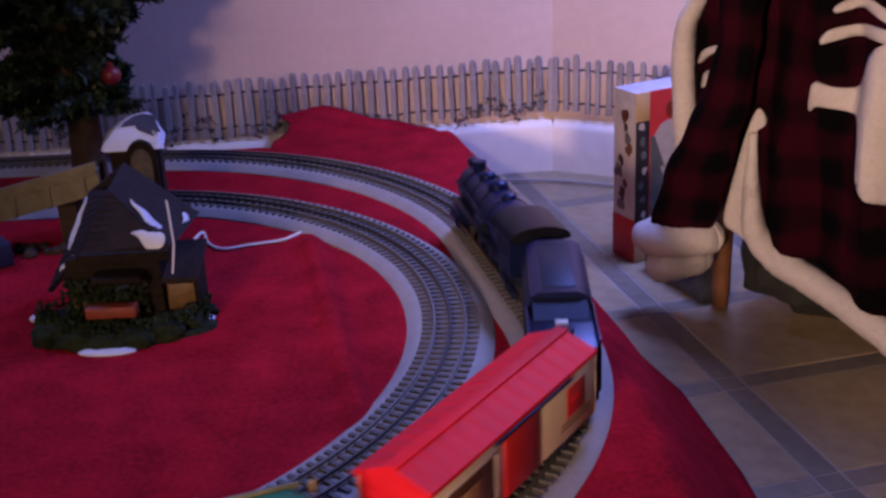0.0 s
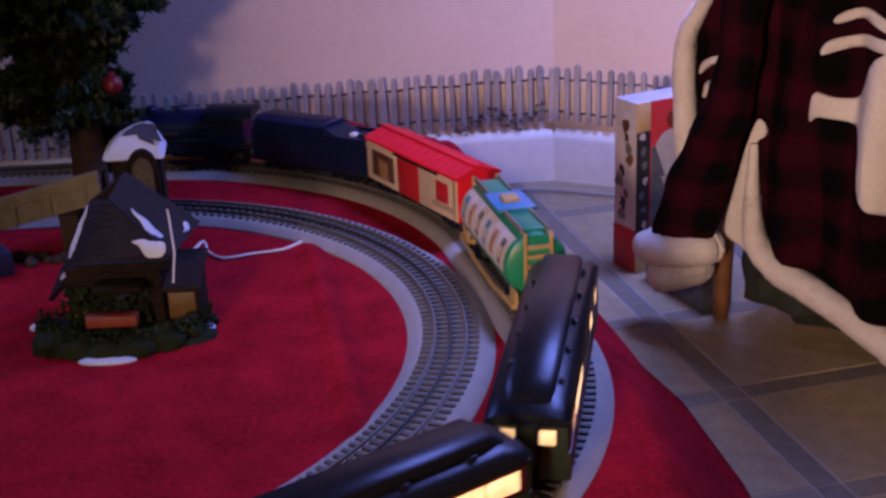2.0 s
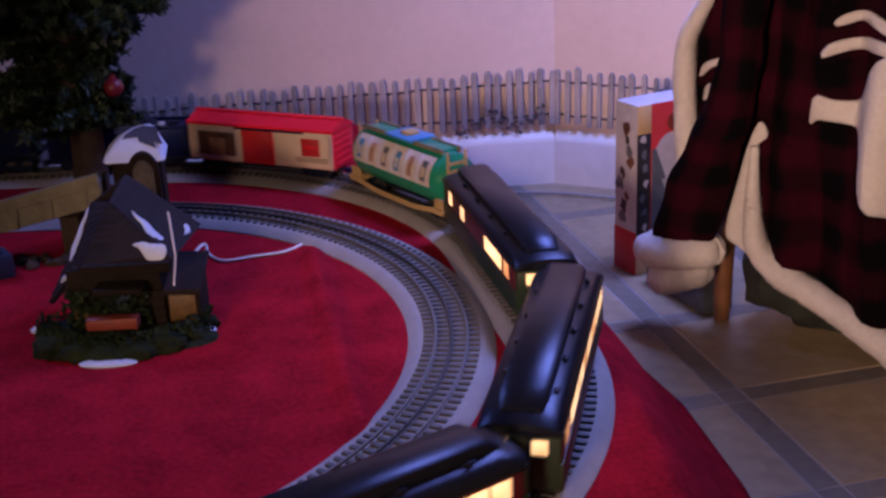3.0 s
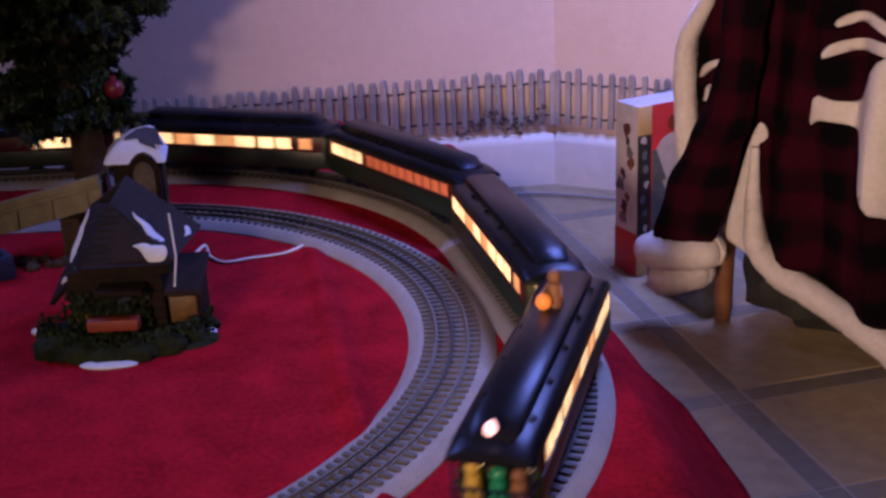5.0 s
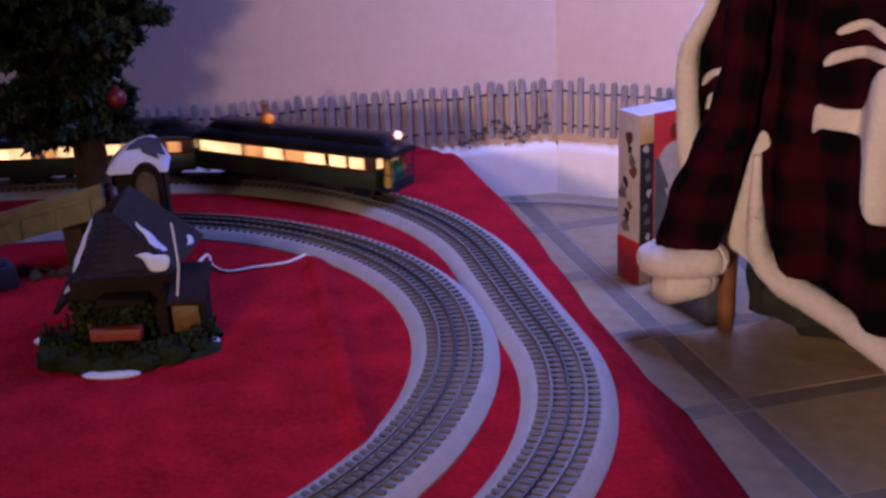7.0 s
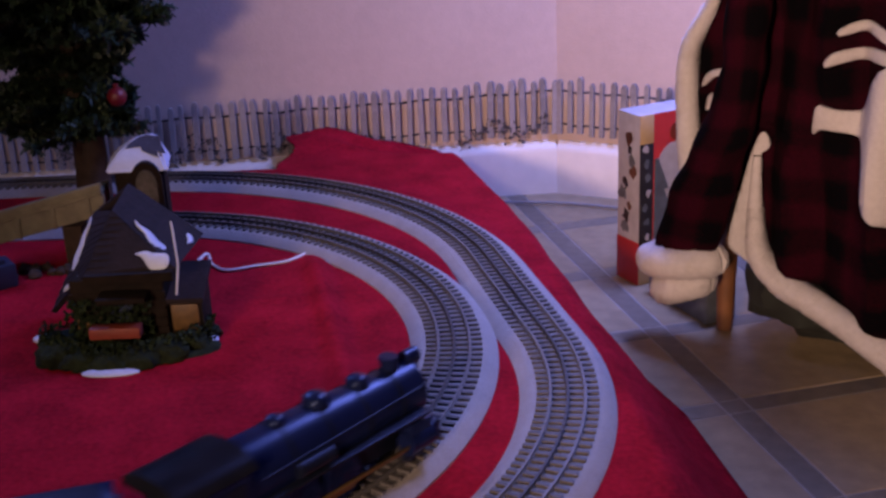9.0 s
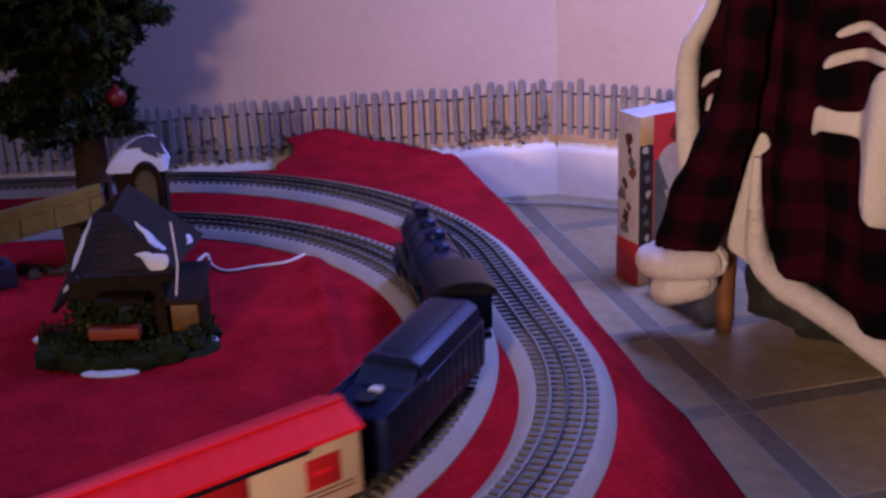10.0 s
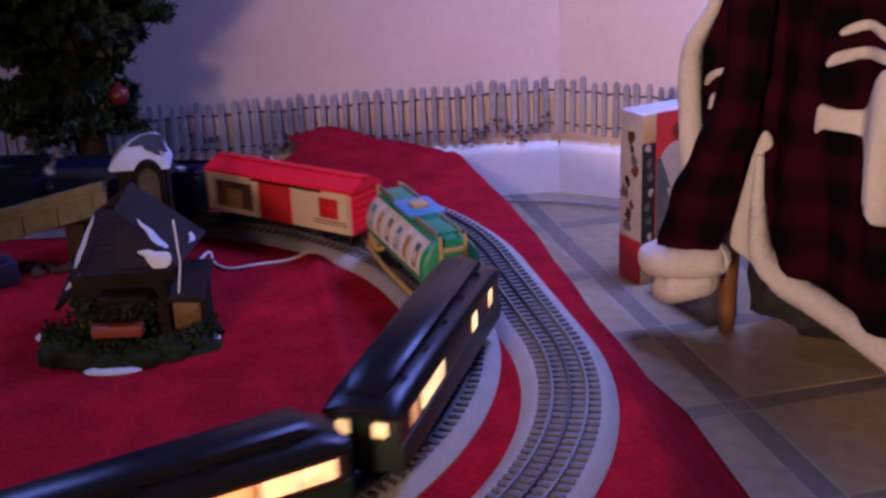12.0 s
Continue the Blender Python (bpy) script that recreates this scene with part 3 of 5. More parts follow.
    box(bm, -f + 0.02, f - 0.02, -0.011, 0.011, 0.012, 0.034, 0.001)
    box(bm, -f + 0.002, -f + 0.06, -0.024, 0.024, 0.024, 0.031, 0.001)
    part("underframe", bm, M_BLACK2, c)
    bm = bmesh.new()   # pilot
    for i in range(9):
        y = -0.020 + i * 0.005
        loft(bm, [[(f - 0.022, y - 0.0012, 0.020), (f - 0.022, y + 0.0012, 0.020), (f - 0.02, y + 0.0012, 0.0225), (f - 0.02, y - 0.0012, 0.0225)],
                  [(f - 0.002 - abs(y) * 0.35, y * 0.8 - 0.0012, 0.003), (f - 0.002 - abs(y) * 0.35, y * 0.8 + 0.0012, 0.003),
                   (f - abs(y) * 0.35, y * 0.8 + 0.0012, 0.005), (f - abs(y) * 0.35, y * 0.8 - 0.0012, 0.005)]])
    box(bm, f - 0.032, f - 0.018, -0.025, 0.025, 0.020, 0.026, 0.001)
    part("pilot", bm, M_BLACK2, c, "slatted black pilot")
    drivers = []
    for x in (-0.066, -0.0235, 0.019):
        for s in (-1, 1):
            w = new("drive_wheel", DRIVER)
            w.parent = c
            w.matrix_basis = pose(x, s * 0.0165, 0.0185, 0, 0, 0 if s > 0 else 180)
            drivers.append((w, x, s))
    t = truck(c, f - 0.045, 0.026)
    t2 = truck(c, -f + 0.035, 0.022)
    STOCK.append((c, 0.1425, 0.075, [(t, f - 0.045), (t2, -f + 0.035)]))
    return drivers


def tender():
    c = thing("locomotive_tender", "blue-black toy tender with a raised bunker and low rear deck", "tender", "train")
    L, w = 0.218, 0.0275
    f = L / 2
    bm = bmesh.new()
    box(bm, -f + 0.004, f - 0.004, -w, w, 0.0185, 0.0560, 0.0016)
    part("tank_body", bm, M_BLACK, c, "satin blue-black tank body")
    bm = bmesh.new()
    prof(bm, [(-w + 0.001, 0.055), (w - 0.001, 0.055), (w - 0.004, 0.0670), (w - 0.012, 0.0715), (-w + 0.012, 0.0715), (-w + 0.004, 0.0670)], -f + 0.080, f - 0.008)
    part("bunker", bm, M_BLACK, c)
    bm = bmesh.new()
    loft(bm, [[(-f + 0.080, y, z) for y, z in ((-w + .003, .0555), (w - .003, .0555), (w - .006, .066), (-w + .006, .066))],
              [(-f + 0.055, y, z) for y, z in ((-w + .003, .0555), (w - .003, .0555), (w - .006, .0570), (-w + .006, .0570))]])
    part("bunker_slope", bm, M_BLACK2, c)
    bm = bmesh.new()
    box(bm, -f + 0.090, f - 0.016, -0.0135, 0.0135, 0.0712, 0.0725, 0.0005)
    part("hatch_cover", bm, M_BLACK2, c)
    for s in (-1, 1):
        bm = bmesh.new()
        box(bm, -f + 0.005, -f + 0.082, s * (w - 0.0012) - 0.001, s * (w - 0.0012) + 0.001, 0.056, 0.0605, 0.0005)
        part("deck_side_rail", bm, M_BLACK, c)
        for k in range(14):
            bm = bmesh.new()
            box(bm, -f + 0.010 + k * 0.0148, -f + 0.0115 + k * 0.0148, s * w - 0.0005, s * w + 0.0005, 0.020, 0.054)
            part("rivet_strip", bm, M_BLACK2, c)
    bm = bmesh.new()
    cyl(bm, (-f + 0.030, 0, 0.055), (-f + 0.030, 0, 0.0605), 0.0085, seg=20)
    part("filler_hatch", bm, M_BLACK2, c)
    bm = bmesh.new()
    box(bm, -f + 0.044, -f + 0.052, -0.005, 0.005, 0.055, 0.0595, 0.001)
    part("deck_box", bm, M_CORD, c, "small pale deck fitting")
    bm = bmesh.new()
    box(bm, -f, f, -w + 0.002, w - 0.002, 0.0145, 0.0185, 0.0006)
    part("underframe", bm, M_BLACK2, c)
    for s in (-1, 1):
        coupler(c, s * f, s)
    ts = [(truck(c, x, 0.040), x) for x in (0.062, -0.062)]
    STOCK.append((c, 0.405, 0.062, ts))


def boxcar():
    c = thing("boxcar", "cream toy boxcar with bright red roof, door and ends", "boxcar", "train")
    L, w = 0.240, 0.0275
    f = L / 2
    bm = bmesh.new()
    box(bm, -f, f, -w + 0.0015, w - 0.0015, 0.0165, 0.0665, 0.0008)
    part("car_body", bm, M_REDR, c, "bright red ends")
    bm = bmesh.new()
    prof(bm, [(-w - 0.001, 0.0645), (w + 0.001, 0.0645), (w + 0.001, 0.0675), (0.004, 0.0765), (-0.004, 0.0765), (-w - 0.001, 0.0675)], -f - 0.002, f + 0.002)
    part("roof", bm, M_REDR, c, "ribbed bright red pitched roof")
    bm = bmesh.new()
    box(bm, -f - 0.003, f + 0.003, -0.0048, 0.0048, 0.0768, 0.0785, 0.0004)
    part("roof_walk", bm, M_REDR, c)
    for k in range(13):
        x = -f + 0.010 + k * (L - 0.02) / 12
        bm = bmesh.new()
        for s in (-1, 1):
            loft(bm, [[(x - 0.001, s * 0.005, 0.0765), (x + 0.001, s * 0.005, 0.0765), (x + 0.001, s * 0.005, 0.0769), (x - 0.001, s * 0.005, 0.0769)],
                      [(x - 0.001, s * w, 0.0678), (x + 0.001, s * w, 0.0678), (x + 0.001, s * w, 0.0682), (x - 0.001, s * w, 0.0682)]])
        part("roof_rib", bm, M_REDR, c)
    for s in (1, -1):
        e = s  # each side reads the same from outside
        def px(a, b):
            return (min(e * a, e * b), max(e * a, e * b))
        def slab(name, a, b, z0, z1, depth, material, label=""):
            bm = bmesh.new()
            x0, x1 = px(a, b)
            y0, y1 = sorted((s * (w - 0.002), s * (w + depth)))
            box(bm, x0, x1, y0, y1, z0, z1, 0.0005)
            part(name, bm, material, c, label)
        slab("side_panel", f - 0.001, 0.025, 0.0175, 0.0635, 0.0004, M_CREAM, "cream printed side panel")
        slab("side_panel", -0.025, -f + 0.001, 0.0175, 0.0635, 0.0004, M_CREAM, "cream printed side panel")
        slab("sliding_door", 0.028, -0.021, 0.0185, 0.0610, 0.0020, M_REDD, "plain red sliding door")
        slab("door_track", 0.040, -0.075, 0.0615, 0.0640, 0.0022, M_BLACK2)
        slab("picture_panel", f - 0.016, 0.040, 0.0245, 0.0560, 0.0008, M_PIC, "dark brown printed picture panel")
        slab("picture_border", f - 0.013, 0.037, 0.0560, 0.0585, 0.0012, M_TWHITE)
        slab("picture_border", f - 0.013, 0.037, 0.0220, 0.0245, 0.0012, M_TWHITE)
        slab("picture_border", f - 0.013, f - 0.016, 0.0245, 0.0560, 0.0012, M_TWHITE)
        slab("picture_border", 0.040, 0.037, 0.0245, 0.0560, 0.0012, M_TWHITE)
        slab("printed_shape", f - 0.035, f - 0.062, 0.0250, 0.0480, 0.0010, M_PIC2)
        slab("red_plate", -0.070, -0.100, 0.0330, 0.0560, 0.0010, M_REDD, "plain red square emblem plate")
        slab("red_plate_bar", -0.076, -0.094, 0.0430, 0.0465, 0.0013, M_REDR)
        for z in (0.030, 0.0265):
            slab("lettering_bar", -0.060, -0.112, z - 0.0008, z + 0.0008, 0.0007, M_PIC)
        bm = bmesh.new()
        for yy in (0.008, 0.016):
            y0, y1 = sorted((s * (w + 0.0015), s * (w + 0.0025)))
            box(bm, -e * (f - 0.004) - 0.0007, -e * (f - 0.004) + 0.0007, y0, y1, 0.02, 0.064)
        part("grab_iron", bm, M_CREAM, c)
    for e in (-1, 1):
        for k in range(5):
            bm = bmesh.new()
            y0 = -0.022
            x0, x1 = sorted((e * f, e * (f + 0.0012)))
            box(bm, x0, x1, -0.022, 0.022, 0.021 + k * 0.0085, 0.0245 + k * 0.0085, 0.0005)
            part("end_rib", bm, M_REDR, c)
        coupler(c, e * f, e)
    bm = bmesh.new()
    box(bm, -f + 0.004, f - 0.004, -0.010, 0.010, 0.0125, 0.0168, 0.0006)
    box(bm, -0.045, 0.045, -0.022, 0.022, 0.0135, 0.0167, 0.0006)
    part("underframe", bm, M_BLACK2, c)
    ts = [(truck(c, x), x) for x in (0.086, -0.086)]
    STOCK.append((c, 0.643, 0.086, ts))


def tank_car():
    c = thing("tank_car", "green toy tank car with white bands and tan end ladders", "tank car", "train")
    L, r, zc = 0.228, 0.0295, 0.0455
    f = L / 2
    ang = [i * 2 * math.pi / 36 for i in range(36)]
    bm = bmesh.new()
    rings = []
    for x, k in ((f - 0.014, 0.35), (f - 0.0145, 0.75), (f - 0.018, 0.95), (f - 0.024, 1.0), (-f + 0.024, 1.0), (-f + 0.018, 0.95), (-f + 0.0145, 0.75), (-f + 0.014, 0.35)):
        rings.append([(x, r * k * math.cos(a), zc + r * k * math.sin(a)) for a in ang])
    loft(bm, rings)
    part("tank", bm, M_TGREEN, c, "glossy green cylindrical tank")

    def wrap(x0, x1, a0, a1, lift, name, material, label=""):
        bm = bmesh.new()
        n = 10
        grid = []
        for rr in (r + lift, r - 0.001):
            for x in (x0, x1):
                grid.append([(x, rr * math.cos(a0 + (a1 - a0) * i / n), zc + rr * math.sin(a0 + (a1 - a0) * i / n)) for i in range(n + 1)])
        o0, o1, i0, i1 = grid
        loft(bm, [[p for p in o0] + [p for p in i0[::-1]], [p for p in o1] + [p for p in i1[::-1]]])
        part(name, bm, material, c, label)

    for s in (1, -1):
        def aa(d):
            return radians(d) if s > 0 else math.pi - radians(d)
        wrap(-0.088, 0.088, aa(-10), aa(56), 0.0006, "printed_sheet", M_TWHITE, "pale printed sheet round the tank")
        for k in range(6):
            x = -0.076 + k * 0.0300
            wrap(x - 0.0032, x + 0.0072, aa(0), aa(42), 0.0011, "printed_shape", (M_BOXB, M_TPINK, M_TBLUE)[k % 3])
            wrap(x - 0.0012, x + 0.0046, aa(8), aa(28), 0.0015, "printed_shape", (M_CREAM, M_PIC2, M_TWHITE)[k % 3])
            if k:
                wrap(x - 0.0170, x - 0.0135, aa(-9), aa(55), 0.0010, "printed_line", M_SNOW, "slate-blue printed line")
    for x0, x1 in ((-f + 0.026, -0.028), (0.028, f - 0.026)):
        bm = bmesh.new()
        box(bm, x0, x1, -0.0105, 0.0105, zc + r - 0.0015, zc + r + 0.002, 0.0006)
        part("walkway", bm, M_TGREEN, c, "green roof walkway")
    for s in (-1, 1):
        bm = bmesh.new()
        box(bm, -f + 0.020, f - 0.020, s * 0.0118 - 0.0013, s * 0.0118 + 0.0013, zc + r - 0.001, zc + r + 0.0042, 0.0006)
        part("walkway_edge", bm, M_BRIDGE, c, "khaki walkway edge rail")
    bm = bmesh.new()
    box(bm, -0.030, 0.030, -0.0185, 0.0185, zc + r + 0.0012, zc + r + 0.0050, 0.0012)
    part("dome_platform", bm, M_TBLUE, c, "blue dome platform")
    bm = bmesh.new()
    box(bm, -0.010, 0.010, -0.008, 0.008, zc + r + 0.004, zc + r + 0.0088, 0.0015)
    part("dome_hatch", bm, M_TAN, c, "tan hatch")
    for e in (-1, 1):
        x = e * (f - 0.011)
        bm = bmesh.new()
        for s in (-1, 1):
            box(bm, x - 0.0012, x + 0.0012, s * 0.0120 - 0.0016, s * 0.0120 + 0.0016, 0.016, zc + r + 0.003, 0.0005)
        for k in range(6):
            z = 0.022 + k * 0.0085
            box(bm, x - 0.0012, x + 0.0012, -0.0120, 0.0120, z - 0.0016, z + 0.0016)
        part("ladder", bm, M_TAN, c, "tan end ladder")
        bm = bmesh.new()
        x0, x1 = sorted((e * (f - 0.030), e * (f + 0.001)))
        box(bm, x0, x1, -0.026, 0.026, 0.0135, 0.0175, 0.0008)
        for s in (-1, 1):
            box(bm, x0 + 0.004, x1 - 0.004, s * 0.0225 - 0.0015, s * 0.0225 + 0.0015, 0.017, 0.028, 0.001)
        part("end_platform", bm, M_TAN, c, "tan end platform and saddle")
        coupler(c, e * f, e)
    for s in (-1, 1):
        bm = bmesh.new()
        rings = []
        for x, low in ((-f + 0.004, 0.0120), (-f + 0.024, 0.0120), (-0.042, 0.0075), (0.042, 0.0075), (f - 0.024, 0.0120), (f - 0.004, 0.0120)):
            rings.append([(x, s * 0.0262 + o, zz) for o, zz in ((-0.001, low), (0.001, low), (0.001, low + 0.0055), (-0.001, low + 0.0055))])
        loft(bm, rings)
        part("side_sill", bm, M_TAN, c, "tan fish-bellied side sill")
    bm = bmesh.new()
    box(bm, -f + 0.01, f - 0.01, -0.008, 0.008, 0.0130, 0.0200, 0.0006)
    part("underframe", bm, M_BLACK2, c)
    ts = [(truck(c, x), x) for x in (0.078, -0.078)]
    STOCK.append((c, 0.920, 0.078, ts))


def coach(label, centre, length, windows, observation=False):
    c = thing("observation_car" if observation else "passenger_car", label, "passenger car", "train")
    L, w = length, 0.0285
    f = L / 2
    back = -f + (0.026 if observation else 0.0)
    bm = bmesh.new()
    box(bm, back, f, -w + 0.0012, w - 0.0012, 0.0165, 0.0605, 0.0006)
    part("car_body", bm, M_GREEN, c, "dark green body with green ends")
    n = 14
    bm = bmesh.new()
    def arch(x, k, drop):
        return [(x, (w + 0.0012) * k * math.cos(a), 0.0590 - drop + (0.0118 - drop) * math.sin(a) ** 0.75) for a in [math.pi * i / n for i in range(n + 1)]] + \
               [(x, -(w + 0.0012) * k, 0.0575), (x, (w + 0.0012) * k, 0.0575)]
    tail = -f if observation else back
    loft(bm, [arch(tail - 0.001, 0.98, 0.003), arch(tail + 0.004, 1, 0.0022), arch(tail + 0.020, 1, 0), arch(f - 0.020, 1, 0), arch(f - 0.004, 1, 0.0022), arch(f + 0.001, 0.98, 0.003)])
    part("roof", bm, M_ROOF, c, "satin black arched roof")
    bm = bmesh.new()
    def cler(x, k, top):
        return [(x, y * k, z) for y, z in ((-0.0165, 0.066), (0.0165, 0.066), (0.0165, top - 0.0025), (0.012, top), (-0.012, top), (-0.0165, top - 0.0025))]
    loft(bm, [cler(tail + 0.012, 0.9, 0.0700), cler(tail + 0.028, 1, 0.0785), cler(f - 0.028, 1, 0.0785), cler(f - 0.012, 0.9, 0.0700)])
    part("clerestory", bm, M_ROOF, c, "raised satin black clerestory roof")
    for k in range(9):
        x = -f + 0.045 + k * (L - 0.09) / 8
        bm = bmesh.new()
        s = 1 if k % 2 else -1
        box(bm, x - 0.003, x + 0.003, s * 0.0195 - 0.002, s * 0.0195 + 0.002, 0.068, 0.0715, 0.0006)
        part("roof_vent", bm, M_ROOF, c)
    for s in (-1, 1):
        bm = bmesh.new()
        y0, y1 = sorted((s * (w - 0.002), s * w))
        box(bm, back + 0.006, f - 0.006, y0, y1, 0.0375, 0.0555, 0.0003)
        part("window_band", bm, M_MAROON, c, "maroon band along the windows")
        bm = bmesh.new()
        y0, y1 = sorted((s * (w - 0.002), s * (w + 0.0004)))
        box(bm, back + 0.001, f - 0.001, y0, y1, 0.0165, 0.0370, 0.0004)
        box(bm, back + 0.001, f - 0.001, y0, y1, 0.0560, 0.0600, 0.0004)
        part("side_sheet", bm, M_GREEN, c)
        for a, b, dim in windows:
            # positions run from the front end (0) to the rear end (1)
            x0, x1 = f - b * (f - back), f - a * (f - back)
            bm = bmesh.new()
            y0, y1 = sorted((s * (w - 0.001), s * (w + 0.0003)))
            box(bm, x0, x1, y0, y1, 0.0405, 0.0540, 0.0003)
            part("window", bm, (M_LIT, M_LIT2, M_LIT3)[int(dim)], c, "warmly lit window" if dim < 2 else "faintly lit reddish window")
        bm = bmesh.new()
        y0, y1 = sorted((s * 0.014, s * 0.021))
        box(bm, -0.046, -0.022, y0, y1, 0.0100, 0.0170, 0.0012)
        box(bm, 0.030, 0.044, y0, y1, 0.0110, 0.0170, 0.0012)
        part("underbody_box", bm, M_BLACK2, c)
    for e in ((1,) if observation else (-1, 1)):
        for y in (-0.0135, 0.0135):
            bm = bmesh.new()
            x0, x1 = sorted((e * (f - 0.001), e * (f + 0.0008)))
            box(bm, x0, x1, y - 0.0055, y + 0.0055, 0.0425, 0.0530, 0.0006)
            part("end_window", bm, M_LIT, c, "warmly lit end window")
        bm = bmesh.new()
        x0, x1 = sorted((e * f, e * (f + 0.004)))
        for s in (-1, 1):
            box(bm, x0, x1, s * 0.0068 - 0.0012, s * 0.0068 + 0.0012, 0.016, 0.058, 0.0005)
        box(bm, x0, x1, -0.008, 0.008, 0.056, 0.059, 0.0005)
        part("vestibule_diaphragm", bm, M_BLACK2, c)
        coupler(c, e * f, e)
    bm = bmesh.new()
    box(bm, -f + 0.004, f - 0.004, -0.024, 0.024, 0.0145, 0.0168, 0.0005)
    part("underframe", bm, M_BLACK2, c)
    if observation:
        bm = bmesh.new()
        box(bm, -f, back + 0.002, -0.026, 0.026, 0.0165, 0.0195, 0.0006)
        part("rear_platform", bm, M_BLACK2, c)
        bm = bmesh.new()
        for k in range(10):
            y = -0.0245 + k * 0.00545
            cyl(bm, (-f + 0.002, y, 0.019), (-f + 0.002, y, 0.0355), 0.0006, seg=6)
        for s in (-1, 1):
            cyl(bm, (-f + 0.002, s * 0.0255, 0.019), (-f + 0.002, s * 0.0255, 0.058), 0.0011, seg=6)
            cyl(bm, (-f + 0.002, s * 0.0255, 0.0355), (back, s * 0.0255, 0.0355), 0.0009, seg=6)
        cyl(bm, (-f + 0.002, -0.0255, 0.0355), (-f + 0.002, 0.0255, 0.0355), 0.0010, seg=6)
        part("railing", bm, M_BLACK, c, "thin black platform railing")
        bm = bmesh.new()
        box(bm, -f - 0.0005, -f + 0.0012, -0.0245, 0.0245, 0.0140, 0.0270, 0.0005)
        part("railing_panel", bm, M_BLACK2, c, "solid black panel below the railing")
        bm = bmesh.new()
        box(bm, back - 0.0008, back + 0.001, -0.006, 0.006, 0.020, 0.053, 0.0005)
        part("rear_door", bm, M_OCHRE, c, "ochre rear door")
        for y in (-0.017, 0.017):
            bm = bmesh.new()
            box(bm, back - 0.0008, back + 0.001, y - 0.006, y + 0.006, 0.041, 0.053, 0.0005)
            part("end_window", bm, M_LIT, c, "warmly lit end window")
        bm = bmesh.new()
        ball(bm, (-f + 0.006, 0.0, 0.0790), 0.0055, sx=1.0, sy=0.75, sz=0.9)
        part("tail_lamp", bm, M_TAIL, c, "pinkish white glowing tail lamp")
        # dolls on the platform and the roof
        for y, m2, lab, h in ((0.015, M_GOLD, "small yellow doll", 0.019), (-0.002, M_TGREEN, "small green doll", 0.0165), (-0.016, M_BROWN, "small reddish brown doll", 0.0175)):
            bm = bmesh.new()
            cyl(bm, (-f + 0.013, y, 0.0195), (-f + 0.013, y, 0.0195 + h * 1.2), 0.0078, 0.005, 14)
            ball(bm, (-f + 0.013, y, 0.0195 + h * 1.2 + 0.004), 0.0055)
            part("doll", bm, m2, c, lab)
        bm = bmesh.new()
        cyl(bm, (f - 0.110, 0.0, 0.0785), (f - 0.110, 0.0, 0.0960), 0.0075, 0.0050, 14)
        ball(bm, (f - 0.110, 0.0, 0.1010), 0.0058)
        for e in (-1, 1):
            cyl(bm, (f - 0.110, e * 0.005, 0.0935), (f - 0.120, e * 0.0075, 0.0890), 0.0021, seg=8)
        part("doll", bm, M_BROWN, c, "small brown doll standing on the roof")
        bm = bmesh.new()
        ball(bm, (f - 0.123, 0.006, 0.0850), 0.0066)
        part("lantern", bm, M_ORANGE, c, "softly glowing orange lantern ball")
    d = 0.32 * L
    ts = [(truck(c, x, 0.034), x) for x in (d, -d)]
    STOCK.append((c, centre, d, ts))


def enlarge(car, wide, high, z0=0.0140):
    """Bodies to the width and height of the full-scale range; trucks and wheels keep the gauge."""
    for ob in car.children:
        if ob.name.split(".")[0] in ("truck", "drive_wheel"):
            continue
        for v in ob.data.vertices:
            v.co.y *= wide
            v.co.z = z0 + (v.co.z - z0) * high


def strip(a, b, n, gap=0.008, dim=False):
    w = (b - a) / n
    return [(a + i * w + gap / 2, a + (i + 1) * w - gap / 2, (2 if dim == 2 else int(dim and i % 2 == 0))) for i in range(n)]

# ---------------------------------------------------------------- things on the layout
def blob(bm, c, r, sx, sy, sz, seed, rough=0.25, seg=20):
    start = len(bm.verts)
    ball(bm, c, r, sx, sy, sz, seg)
    bm.verts.ensure_lookup_table()
    c = Vector(c)
    for v in bm.verts[start:]:
        d = v.co - c
        v.co = c + d * (1 + rough * noise.noise(d * (2.2 / r) + Vector((seed, 0, 0))))


